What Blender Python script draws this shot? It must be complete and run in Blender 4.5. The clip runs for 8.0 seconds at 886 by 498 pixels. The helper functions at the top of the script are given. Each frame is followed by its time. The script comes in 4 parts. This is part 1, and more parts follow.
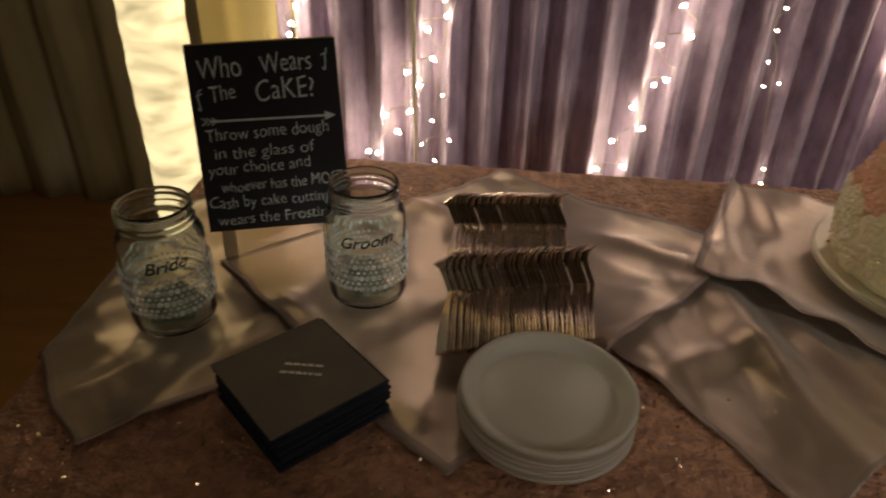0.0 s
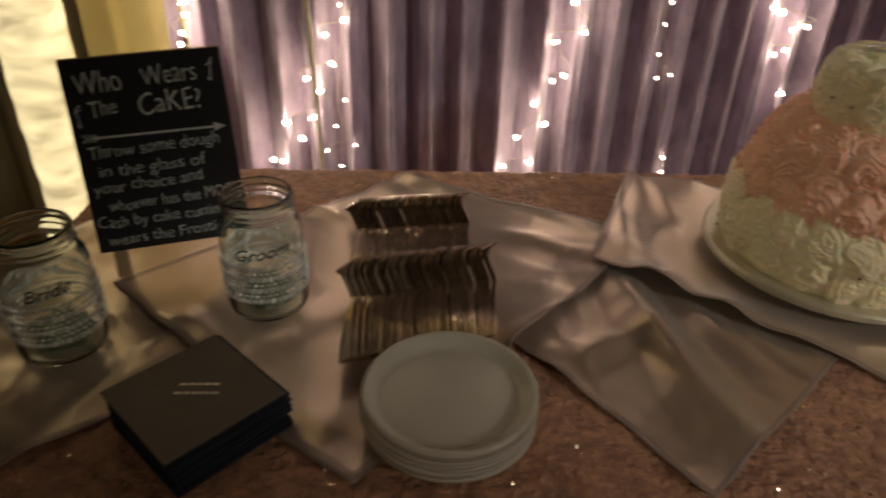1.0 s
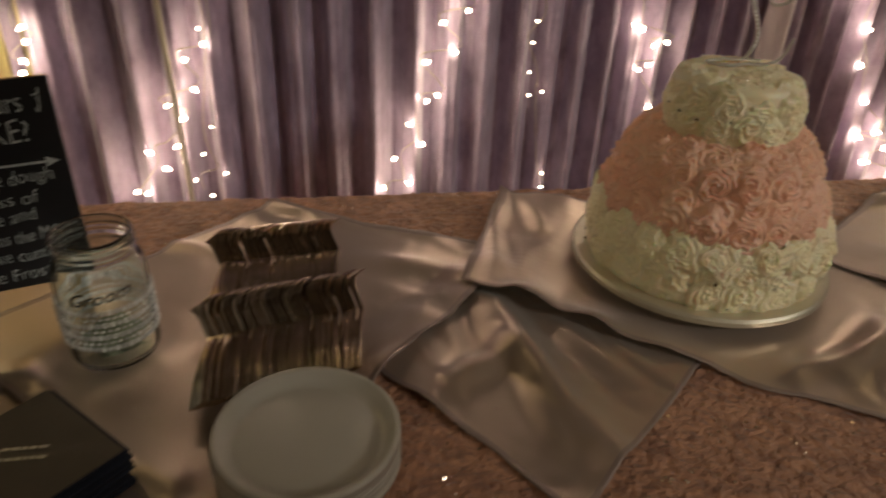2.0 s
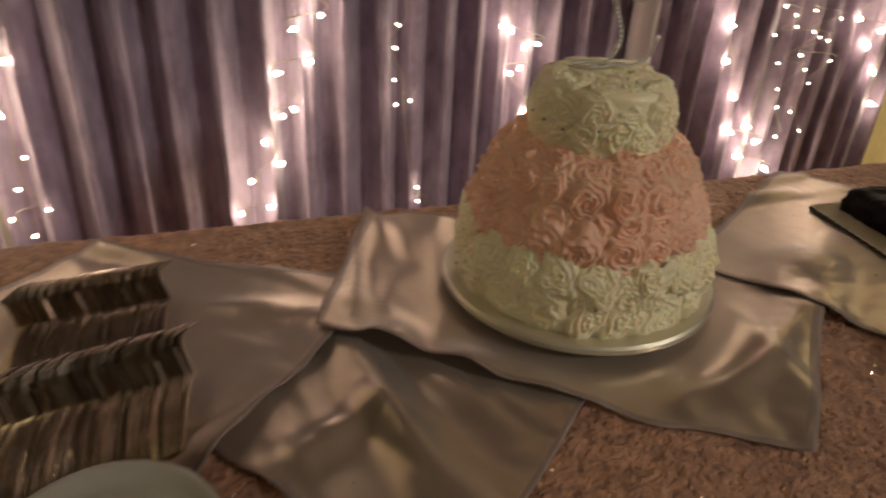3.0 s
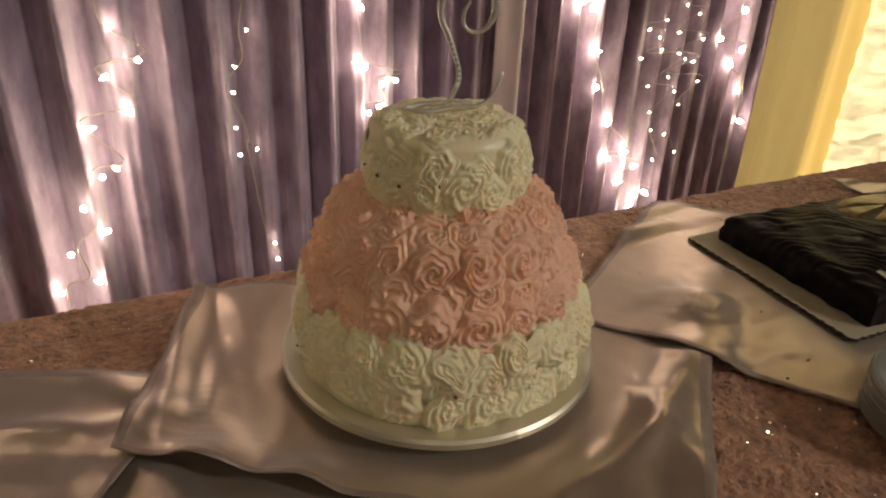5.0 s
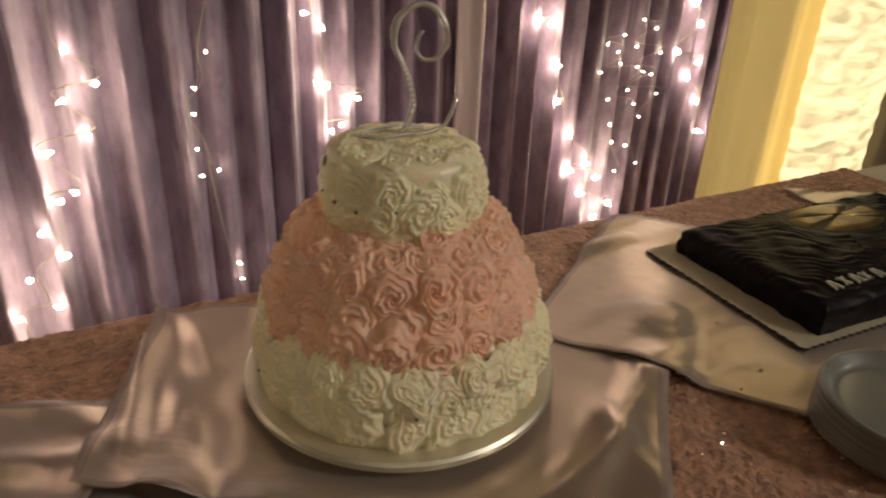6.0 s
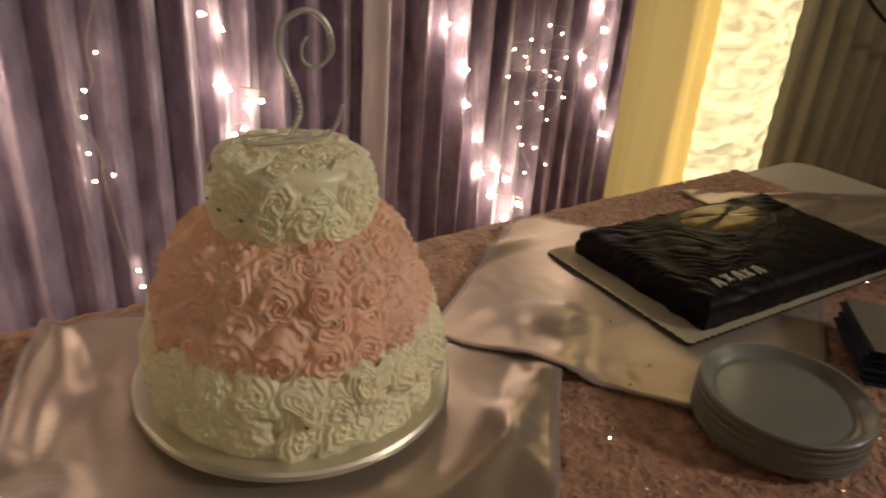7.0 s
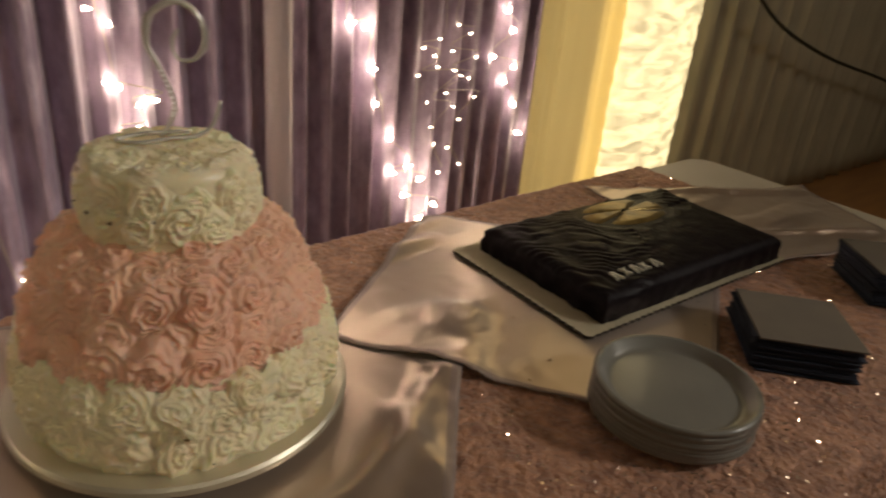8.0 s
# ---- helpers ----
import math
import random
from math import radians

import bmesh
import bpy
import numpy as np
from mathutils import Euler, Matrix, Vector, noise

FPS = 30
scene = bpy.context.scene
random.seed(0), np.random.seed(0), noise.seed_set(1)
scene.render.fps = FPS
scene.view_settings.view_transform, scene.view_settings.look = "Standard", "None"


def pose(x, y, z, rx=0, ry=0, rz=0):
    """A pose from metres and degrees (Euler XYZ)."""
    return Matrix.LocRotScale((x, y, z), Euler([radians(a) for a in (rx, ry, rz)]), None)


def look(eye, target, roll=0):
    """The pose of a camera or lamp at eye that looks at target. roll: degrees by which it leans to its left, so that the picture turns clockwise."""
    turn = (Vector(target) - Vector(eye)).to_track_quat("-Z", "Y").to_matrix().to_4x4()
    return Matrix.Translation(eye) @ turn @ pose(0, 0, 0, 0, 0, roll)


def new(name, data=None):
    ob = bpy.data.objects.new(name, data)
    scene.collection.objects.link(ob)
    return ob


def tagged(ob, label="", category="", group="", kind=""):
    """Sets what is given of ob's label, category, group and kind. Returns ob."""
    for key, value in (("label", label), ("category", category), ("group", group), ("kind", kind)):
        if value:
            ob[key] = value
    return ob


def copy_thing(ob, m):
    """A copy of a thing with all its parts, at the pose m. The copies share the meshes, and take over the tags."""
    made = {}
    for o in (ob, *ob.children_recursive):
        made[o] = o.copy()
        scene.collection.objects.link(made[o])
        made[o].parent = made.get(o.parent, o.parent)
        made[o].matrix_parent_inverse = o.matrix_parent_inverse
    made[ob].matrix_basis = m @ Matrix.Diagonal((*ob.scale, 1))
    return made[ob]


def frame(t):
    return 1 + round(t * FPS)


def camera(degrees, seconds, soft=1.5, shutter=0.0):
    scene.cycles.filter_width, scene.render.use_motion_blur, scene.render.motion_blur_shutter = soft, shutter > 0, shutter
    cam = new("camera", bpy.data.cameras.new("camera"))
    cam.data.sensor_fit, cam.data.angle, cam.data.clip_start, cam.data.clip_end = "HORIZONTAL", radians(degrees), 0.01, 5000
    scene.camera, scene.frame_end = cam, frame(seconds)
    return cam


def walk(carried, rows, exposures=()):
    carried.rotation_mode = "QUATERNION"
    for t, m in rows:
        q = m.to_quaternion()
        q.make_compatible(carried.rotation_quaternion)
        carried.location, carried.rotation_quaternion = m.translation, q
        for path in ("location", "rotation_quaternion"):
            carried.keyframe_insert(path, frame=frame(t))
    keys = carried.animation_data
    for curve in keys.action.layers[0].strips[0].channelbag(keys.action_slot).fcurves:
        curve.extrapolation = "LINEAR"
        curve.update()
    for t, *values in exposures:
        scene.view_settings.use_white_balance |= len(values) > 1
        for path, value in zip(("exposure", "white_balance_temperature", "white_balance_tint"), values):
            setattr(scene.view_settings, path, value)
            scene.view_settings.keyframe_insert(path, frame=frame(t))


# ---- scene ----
cam = camera(63.9, 8.0, soft=2.0, shutter=0.8)
PATH = [  # seconds, eye, degrees of yaw, pitch and roll
    (0, (-0.0365, -1.0724, 1.2716), (5.15, -32.50, 1.46)),
    (0.5, (-0.0220, -1.0702, 1.2745), (2.28, -32.31, 1.60)),
    (1, (-0.0002, -1.0686, 1.2737), (-1.39, -32.25, 1.33)),
    (1.5, (0.0288, -1.0607, 1.2694), (-5.97, -31.76, 1.96)),
    (2, (0.0565, -1.0469, 1.2688), (-9.75, -30.46, 2.46)),
    (3.5, (0.1738, -0.9018, 1.2332), (-22.77, -29.22, 2.89)),
    (4, (0.2064, -0.8767, 1.2308), (-25.22, -27.97, 2.30)),
    (4.5, (0.2369, -0.8455, 1.2222), (-26.43, -27.41, 2.33)),
    (6, (0.2587, -0.8541, 1.2447), (-29.67, -26.29, 2.43)),
    (6.5, (0.2773, -0.8623, 1.2485), (-32.66, -26.23, 2.80)),
    (7, (0.2878, -0.8739, 1.2532), (-36.21, -25.90, 4.42)),
    (7.5, (0.3029, -0.8802, 1.2517), (-38.85, -25.83, 5.25)),
    (8, (0.3247, -0.8890, 1.2482), (-42.54, -25.27, 5.80)),
]
walk(cam, [(t, Matrix.Translation(eye) @ pose(0, 0, 0, 90 + pitch, 0, yaw) @ pose(0, 0, 0, 0, 0, roll)) for t, eye, (yaw, pitch, roll) in PATH],
     [(0.0, 0.13), (1.5, 0.0), (2.6, 0.08), (4.5, 0.30), (6.5, 0.31), (8.0, 0.33)])

# ---- world, light, exposure ----
world = bpy.data.worlds.new("dim_room")
scene.world = world
world.use_nodes = True
world.node_tree.nodes["Background"].inputs[0].default_value = (1.0, 0.85, 0.7, 1)
world.node_tree.nodes["Background"].inputs[1].default_value = 0.01


def area(name, eye, target, size, power, colour):
    lamp = bpy.data.lights.new(name, "AREA")
    lamp.shape, lamp.size, lamp.size_y = "RECTANGLE", size[0], size[1]
    lamp.energy, lamp.color = power, colour
    ob = new(name, lamp)
    ob.matrix_world = look(eye, target)
    return ob


def spot(name, eye, target, degrees, blend, power, radius, colour):
    lamp = bpy.data.lights.new(name, "SPOT")
    lamp.spot_size, lamp.spot_blend, lamp.shadow_soft_size = radians(degrees), blend, radius
    lamp.energy, lamp.color = power, colour
    ob = new(name, lamp)
    ob.matrix_world = look(eye, target)
    return ob


# Two fill lamps added out of view, for the table and the right drapes.
area("added_fill_lamp", (0.9, -3.0, 2.88), (0.8, -0.4, 0.7), (0.66, 0.66), 3.0, (1.0, 0.86, 0.66))
area("added_fill_lamp", (3.5, -1.5, 2.88), (3.0, 0.3, 0.8), (0.66, 0.66), 7.0, (1.0, 0.93, 0.82))
# Added key spot; its cone edge stands in for a bystander's shadow at left.
spot("added_table_spot", (3.0, -3.0, 2.6), (0.75, -0.35, 0.8), 21, 0.35, 145.0, 0.25, (1.0, 0.92, 0.80))
# Second added spot, a warm fill for the cake's left, cut off likewise.
spot("added_table_spot", (-1.2, -3.4, 2.6), (0.42, -0.35, 0.8), 14.5, 0.45, 46.0, 0.30, (1.0, 0.84, 0.58))
area("backdrop_uplight", (2.25, 0.95, 0.75), (2.2, 0.66, 0.75), (0.75, 1.3), 6.0, (1.0, 0.88, 0.62))
area("backdrop_uplight", (-0.505, 0.255, 0.95), (-0.505, 0.1, 0.95), (0.12, 1.0), 0.4, (1.0, 0.84, 0.48))
BULB_GLOW, COLUMN_GLOW = 63.0, 1.15


# ---- materials ----
def material(name, colour, rough=0.6, metal=0.0, colour2=None, scale=8.0, fine=120.0, bump=0.15, bump_scale=None,
             sheen=0.0, coat=0.0, spread=0.0, aniso=0.0, stretch=(1, 1, 1), depth=0.002, island=False, sub=0.0):
    m = bpy.data.materials.new(name)
    m.use_nodes = True
    n, l = m.node_tree.nodes, m.node_tree.links
    b = n["Principled BSDF"]
    b.inputs["Roughness"].default_value, b.inputs["Metallic"].default_value = rough, metal
    b.inputs["Sheen Weight"].default_value, b.inputs["Coat Weight"].default_value = sheen, coat
    b.inputs["Subsurface Weight"].default_value = sub
    b.inputs["Subsurface Radius"].default_value = (0.012, 0.008, 0.005)
    b.inputs["Subsurface Scale"].default_value = 0.4
    co = n.new("ShaderNodeTexCoord")
    mp = n.new("ShaderNodeMapping")
    mp.inputs["Scale"].default_value = stretch
    l.new(co.outputs["Object"], mp.inputs["Vector"])
    big = n.new("ShaderNodeTexNoise")
    big.inputs["Scale"].default_value, big.inputs["Detail"].default_value = scale, 4
    small = n.new("ShaderNodeTexNoise")
    small.inputs["Scale"].default_value, small.inputs["Detail"].default_value = fine, 3
    for t in (big, small):
        l.new(mp.outputs["Vector"], t.inputs["Vector"])
    mix = n.new("ShaderNodeMix")
    mix.data_type = "RGBA"
    mix.inputs[6].default_value = (*colour, 1)
    mix.inputs[7].default_value = (*(colour2 or [c * 0.72 for c in colour]), 1)
    add = n.new("ShaderNodeMath")
    add.operation = "MULTIPLY_ADD"
    add.inputs[1].default_value = 0.45
    l.new(small.outputs["Fac"], add.inputs[0])
    ramp = n.new("ShaderNodeMapRange")
    ramp.inputs["From Min"].default_value, ramp.inputs["From Max"].default_value = 0.35, 0.65
    l.new(big.outputs["Fac"], ramp.inputs["Value"])
    half = n.new("ShaderNodeMath")
    half.operation = "MULTIPLY"
    half.inputs[1].default_value = 0.55
    l.new(ramp.outputs["Result"], half.inputs[0])
    l.new(half.outputs[0], add.inputs[2])
    l.new(add.outputs[0], mix.inputs[0])
    last = mix.outputs[2]
    if spread:
        hsv = n.new("ShaderNodeHueSaturation")
        mr = n.new("ShaderNodeMapRange")
        mr.inputs["To Min"].default_value, mr.inputs["To Max"].default_value = 1 - spread, 1 + spread
        if island:
            geo = n.new("ShaderNodeNewGeometry")
            l.new(geo.outputs["Random Per Island"], mr.inputs["Value"])
        else:
            info = n.new("ShaderNodeObjectInfo")
            l.new(info.outputs["Random"], mr.inputs["Value"])
        l.new(mr.outputs["Result"], hsv.inputs["Value"])
        l.new(last, hsv.inputs["Color"])
        last = hsv.outputs["Color"]
    l.new(last, b.inputs["Base Color"])
    if bump:
        bn = n.new("ShaderNodeBump")
        bn.inputs["Strength"].default_value, bn.inputs["Distance"].default_value = bump, depth
        tex = small
        if bump_scale:
            tex = n.new("ShaderNodeTexNoise")
            tex.inputs["Scale"].default_value, tex.inputs["Detail"].default_value = bump_scale, 4
            l.new(mp.outputs["Vector"], tex.inputs["Vector"])
        l.new(tex.outputs["Fac"], bn.inputs["Height"])
        l.new(bn.outputs["Normal"], b.inputs["Normal"])
    return m


def glow_material(name, colour, strength):
    m = bpy.data.materials.new(name)
    m.use_nodes = True
    b = m.node_tree.nodes["Principled BSDF"]
    b.inputs["Base Color"].default_value = (*colour, 1)
    b.inputs["Emission Color"].default_value = (*colour, 1)
    b.inputs["Emission Strength"].default_value = strength
    return m


def lit_fabric():
    """Gathered fabric over a lamp column: uneven glow in scalloped bands."""
    m = bpy.data.materials.new("lit_fabric")
    m.use_nodes = True
    n, l = m.node_tree.nodes, m.node_tree.links
    b = n["Principled BSDF"]
    b.inputs["Base Color"].default_value = (0.8, 0.72, 0.5, 1)
    b.inputs["Roughness"].default_value = 0.8
    co, mp = n.new("ShaderNodeTexCoord"), n.new("ShaderNodeMapping")
    mp.inputs["Scale"].default_value = (9, 9, 26)
    l.new(co.outputs["Object"], mp.inputs["Vector"])
    t = n.new("ShaderNodeTexNoise")
    t.inputs["Scale"].default_value, t.inputs["Detail"].default_value, t.inputs["Distortion"].default_value = 1.0, 2, 0.6
    l.new(mp.outputs["Vector"], t.inputs["Vector"])
    r = n.new("ShaderNodeMapRange")
    r.inputs["From Min"].default_value, r.inputs["From Max"].default_value = 0.33, 0.62
    r.inputs["To Min"].default_value, r.inputs["To Max"].default_value = 0.42, 1.0
    l.new(t.outputs["Fac"], r.inputs["Value"])
    k = n.new("ShaderNodeMath")
    k.operation, k.inputs[1].default_value = "MULTIPLY", COLUMN_GLOW
    l.new(r.outputs["Result"], k.inputs[0])
    b.inputs["Emission Color"].default_value = (1.0, 0.80, 0.42, 1)
    l.new(k.outputs[0], b.inputs["Emission Strength"])
    return m


def glass_material(name, tint=(0.93, 0.97, 0.94)):
    m = bpy.data.materials.new(name)
    m.use_nodes = True
    b = m.node_tree.nodes["Principled BSDF"]
    b.inputs["Base Color"].default_value = (*tint, 1)
    b.inputs["Transmission Weight"].default_value = 1.0
    b.inputs["Roughness"].default_value = 0.03
    b.inputs["IOR"].default_value = 1.45
    return m


M_curtain = material("plum_velvet", (0.61, 0.49, 0.65), 0.40, colour2=(0.25, 0.18, 0.28), scale=24, fine=110, bump=0.6, sheen=0.6, stretch=(1, 1, 0.6))
M_cream = material("cream_drape", (0.82, 0.70, 0.36), 0.75, colour2=(0.74, 0.62, 0.30), scale=5, fine=200, bump=0.1, sheen=0.2)


def let_light_through(m, share, colour):
    """Thin cloth: part of the light from behind comes through."""
    n, l = m.node_tree.nodes, m.node_tree.links
    t, mix = n.new("ShaderNodeBsdfTranslucent"), n.new("ShaderNodeMixShader")
    t.inputs["Color"].default_value = (*colour, 1)
    mix.inputs[0].default_value = share
    l.new(n["Principled BSDF"].outputs[0], mix.inputs[1])
    l.new(t.outputs[0], mix.inputs[2])
    l.new(mix.outputs[0], n["Material Output"].inputs["Surface"])


let_light_through(M_cream, 0.5, (0.82, 0.74, 0.54))
M_pleat = material("beige_pleated_drape", (0.55, 0.5, 0.36), 0.8, colour2=(0.42, 0.39, 0.28), scale=4, fine=180, bump=0.15)
M_lit = lit_fabric()
M_floor = material("brown_floor", (0.50, 0.25, 0.085), 0.4, colour2=(0.36, 0.175, 0.065), scale=3, fine=60, bump=0.05, stretch=(1, 6, 1))
M_wall = material("hall_wall", (0.5, 0.42, 0.32), 0.85, scale=2, fine=60)
M_ceiling = material("hall_ceiling", (0.6, 0.55, 0.48), 0.9, scale=2, fine=60)
M_lace = material("rose_lace", (0.66, 0.34, 0.20), 0.6, colour2=(0.21, 0.09, 0.06), scale=62, fine=190, bump=1.0, bump_scale=120, sheen=0.2, depth=0.009)
M_sequin = material("rose_gold_sequin", (1.0, 0.82, 0.66), 0.2, 0.85, colour2=(0.8, 0.6, 0.45), bump=0, spread=0.25, island=True)
M_plastic = material("white_table_plastic", (0.62, 0.58, 0.5), 0.4, colour2=(0.56, 0.52, 0.45), scale=9, fine=400, bump=0.2)
M_metal = material("grey_table_legs", (0.25, 0.25, 0.26), 0.4, 0.8)
M_satin = material("mauve_grey_satin", (0.55, 0.435, 0.35), 0.29, 0.70, colour2=(0.48, 0.375, 0.30), scale=6, fine=500, bump=0.06, sheen=0.3)
M_hem = material("satin_hem", (0.41, 0.32, 0.29), 0.4, 0.35, scale=30, fine=600, bump=0.3)
M_white_icing = material("white_buttercream", (0.97, 0.86, 0.63), 0.28, colour2=(0.94, 0.81, 0.54), scale=22, fine=230, bump=0.3, spread=0.05, depth=0.0015, sub=0.5)
M_pink_icing = material("pink_buttercream", (0.95, 0.62, 0.48), 0.27, colour2=(0.91, 0.51, 0.36), scale=22, fine=230, bump=0.3, spread=0.07, depth=0.0015, sub=0.5)
M_crumb = material("cake_crumb", (0.2, 0.12, 0.05), 0.9)
M_foil = material("pale_foil_board", (0.66, 0.62, 0.5), 0.35, 0.65, colour2=(0.66, 0.62, 0.5), scale=12, fine=300, bump=0.2)
M_silver = material("silver_metal", (0.92, 0.9, 0.85), 0.26, 0.5, bump=0.05)
M_stone = material("rhinestone", (0.9, 0.92, 0.93), 0.2, 0.25, colour2=(0.8, 0.83, 0.86), bump=0, spread=0.3, island=True)
M_choc = material("dark_chocolate_icing", (0.007, 0.005, 0.007), 0.4, colour2=(0.012, 0.008, 0.009), scale=18, fine=160, bump=0.3)
M_choc.node_tree.nodes["Principled BSDF"].inputs["Specular IOR Level"].default_value = 0.07
# Dark icing; the light column's golden reflection is put into this patchy colour.
M_gold_reflection = material("icing_gold_reflection", (0.34, 0.24, 0.08), 0.36, 0.7, colour2=(0.05, 0.035, 0.015), scale=26, fine=90, bump=0.5)
M_icing_bar = material("white_icing_piping", (0.78, 0.75, 0.62), 0.5)
M_card = material("white_card", (0.50, 0.44, 0.31), 0.7, colour2=(0.42, 0.37, 0.25), scale=30, fine=200)
M_card_edge = material("dark_card_edge", (0.05, 0.035, 0.025), 0.8)
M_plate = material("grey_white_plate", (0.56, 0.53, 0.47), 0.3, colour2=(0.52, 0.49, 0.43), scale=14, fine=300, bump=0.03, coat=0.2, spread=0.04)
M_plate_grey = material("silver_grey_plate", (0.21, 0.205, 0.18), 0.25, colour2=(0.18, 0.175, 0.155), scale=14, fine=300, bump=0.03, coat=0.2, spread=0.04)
M_fork = material("silver_plastic", (0.52, 0.43, 0.35), 0.17, 0.97, colour2=(0.40, 0.33, 0.26), scale=60, fine=400, bump=0.06, spread=0.18)
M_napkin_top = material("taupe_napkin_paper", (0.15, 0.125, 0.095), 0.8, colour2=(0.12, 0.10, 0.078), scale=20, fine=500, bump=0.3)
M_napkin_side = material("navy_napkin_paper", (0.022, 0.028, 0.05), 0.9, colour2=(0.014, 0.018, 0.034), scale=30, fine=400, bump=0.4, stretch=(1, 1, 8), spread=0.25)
M_print = material("silver_print", (0.45, 0.42, 0.38), 0.3, 0.6)
M_chalkboard = material("chalkboard", (0.012, 0.011, 0.014), 0.75, colour2=(0.02, 0.019, 0.022), scale=9, fine=150)
M_chalk = material("chalk", (0.85, 0.9, 0.9), 0.9, colour2=(0.55, 0.6, 0.6), scale=120, fine=900)
M_wood = material("pale_pine", (0.56, 0.42, 0.25), 0.6, colour2=(0.45, 0.32, 0.18), scale=18, fine=150, stretch=(1, 1, 0.1))
M_glass = glass_material("jar_glass")
M_marker = material("black_marker", (0.01, 0.01, 0.012), 0.4)
M_note = material("banknote_paper", (0.27, 0.3, 0.22), 0.85, colour2=(0.16, 0.19, 0.14), scale=90, fine=400)
M_bulb = glow_material("bulb_light", (1.0, 0.82, 0.56), BULB_GLOW)
M_bulb_small = glow_material("small_bulb_light", (1.0, 0.82, 0.56), BULB_GLOW * 0.5)
M_wire = material("clear_wire", (0.7, 0.62, 0.5), 0.3, bump=0)
M_pole = material("white_pole", (0.82, 0.72, 0.76), 0.5, colour2=(0.74, 0.64, 0.68))
M_cable = material("dark_cable", (0.03, 0.028, 0.02), 0.6)
# Glow of the fixtures added around the fill lamps.
M_fill_diffuser = glow_material("fill_fixture_diffuser", (1.0, 0.85, 0.6), 1.0)


# ---- mesh helpers ----
def mesh_ob(name, verts, faces, mats, smooth=True, face_mat=None):
    me = bpy.data.meshes.new(name)
    me.from_pydata([tuple(v) for v in verts], [], faces)
    for m in (mats if isinstance(mats, (list, tuple)) else [mats]):
        me.materials.append(m)
    for i, p in enumerate(me.polygons):
        p.use_smooth = smooth
        if face_mat:
            p.material_index = face_mat[i]
    me.update()
    return new(name, me)


def bm_ob(name, bm, mat, smooth=False):
    me = bpy.data.meshes.new(name)
    bm.normal_update()
    bm.to_mesh(me)
    bm.free()
    me.materials.append(mat)
    for p in me.polygons:
        p.use_smooth = smooth
    return new(name, me)


def under(ob, parent, label=""):
    """Make ob, built in the parent's own space, a part of it."""
    ob.parent = parent
    if label:
        ob["label"] = label
    return ob


def part(name, bm, mat, parent, label="", smooth=False):
    return under(bm_ob(name, bm, mat, smooth), parent, label)


def thing(name, m, label, category, group="", kind=""):
    ob = new(name)
    ob.empty_display_size = 0.02
    ob.matrix_world = m
    return tagged(ob, label, category, group, kind)


def box(bm, lo, hi, bevel=0.0, segs=2, m=None):
    r = bmesh.ops.create_cube(bm, size=1)
    for v in r["verts"]:
        v.co = Vector([lo[i] + (hi[i] - lo[i]) * (v.co[i] + 0.5) for i in range(3)])
    if bevel:
        es = list({e for v in r["verts"] for e in v.link_edges})
        bmesh.ops.bevel(bm, geom=es, offset=bevel, segments=segs, profile=0.6, affect="EDGES")
    if m is not None:
        bmesh.ops.transform(bm, matrix=m, verts=bm.verts)
    return bm


def lathe(profile, segs=48, closed=False):
    """Turned shape from (radius, height) pairs; end points with radius 0 close it."""
    verts, faces, rings = [], [], []
    for r, z in profile:
        if r < 1e-6:
            rings.append([len(verts)])
            verts.append((0, 0, z))
        else:
            rings.append(list(range(len(verts), len(verts) + segs)))
            verts += [(r * math.cos(2 * math.pi * k / segs), r * math.sin(2 * math.pi * k / segs), z) for k in range(segs)]
    pairs = list(zip(rings, rings[1:] + ([rings[0]] if closed else [])))
    if not closed:
        pairs = pairs[:len(rings) - 1]
    for a, b in pairs:
        for k in range(segs):
            j = (k + 1) % segs
            if len(a) == 1 and len(b) > 1:
                faces.append((a[0], b[j], b[k]))
            elif len(b) == 1 and len(a) > 1:
                faces.append((a[k], a[j], b[0]))
            elif len(a) > 1:
                faces.append((a[k], a[j], b[j], b[k]))
    return verts, [f[::-1] for f in faces] if profile[0][1] > profile[-1][1] else faces


def tube_data(points, radius, sides=6, flat=1.0):
    pts = [Vector(p) for p in points]
    verts, faces = [], []
    side = Vector((0.3, 0.2, 0.9))
    for i, p in enumerate(pts):
        d = (pts[min(i + 1, len(pts) - 1)] - pts[max(i - 1, 0)]).normalized()
        a = d.cross(side)
        if a.length < 1e-4:
            a = d.orthogonal()
        a.normalize()
        b = d.cross(a).normalized()
        rr = radius[i] if isinstance(radius, (list, tuple)) else radius
        for k in range(sides):
            t = 2 * math.pi * k / sides
            verts.append(p + a * math.cos(t) * rr + b * math.sin(t) * rr * flat)
    n = len(pts)
    for i in range(n - 1):
        for k in range(sides):
            j = (k + 1) % sides
            faces.append((i * sides + k, i * sides + j, (i + 1) * sides + j, (i + 1) * sides + k))
    faces.append(tuple(range(sides))[::-1])
    faces.append(tuple((n - 1) * sides + k for k in range(sides)))
    return verts, faces


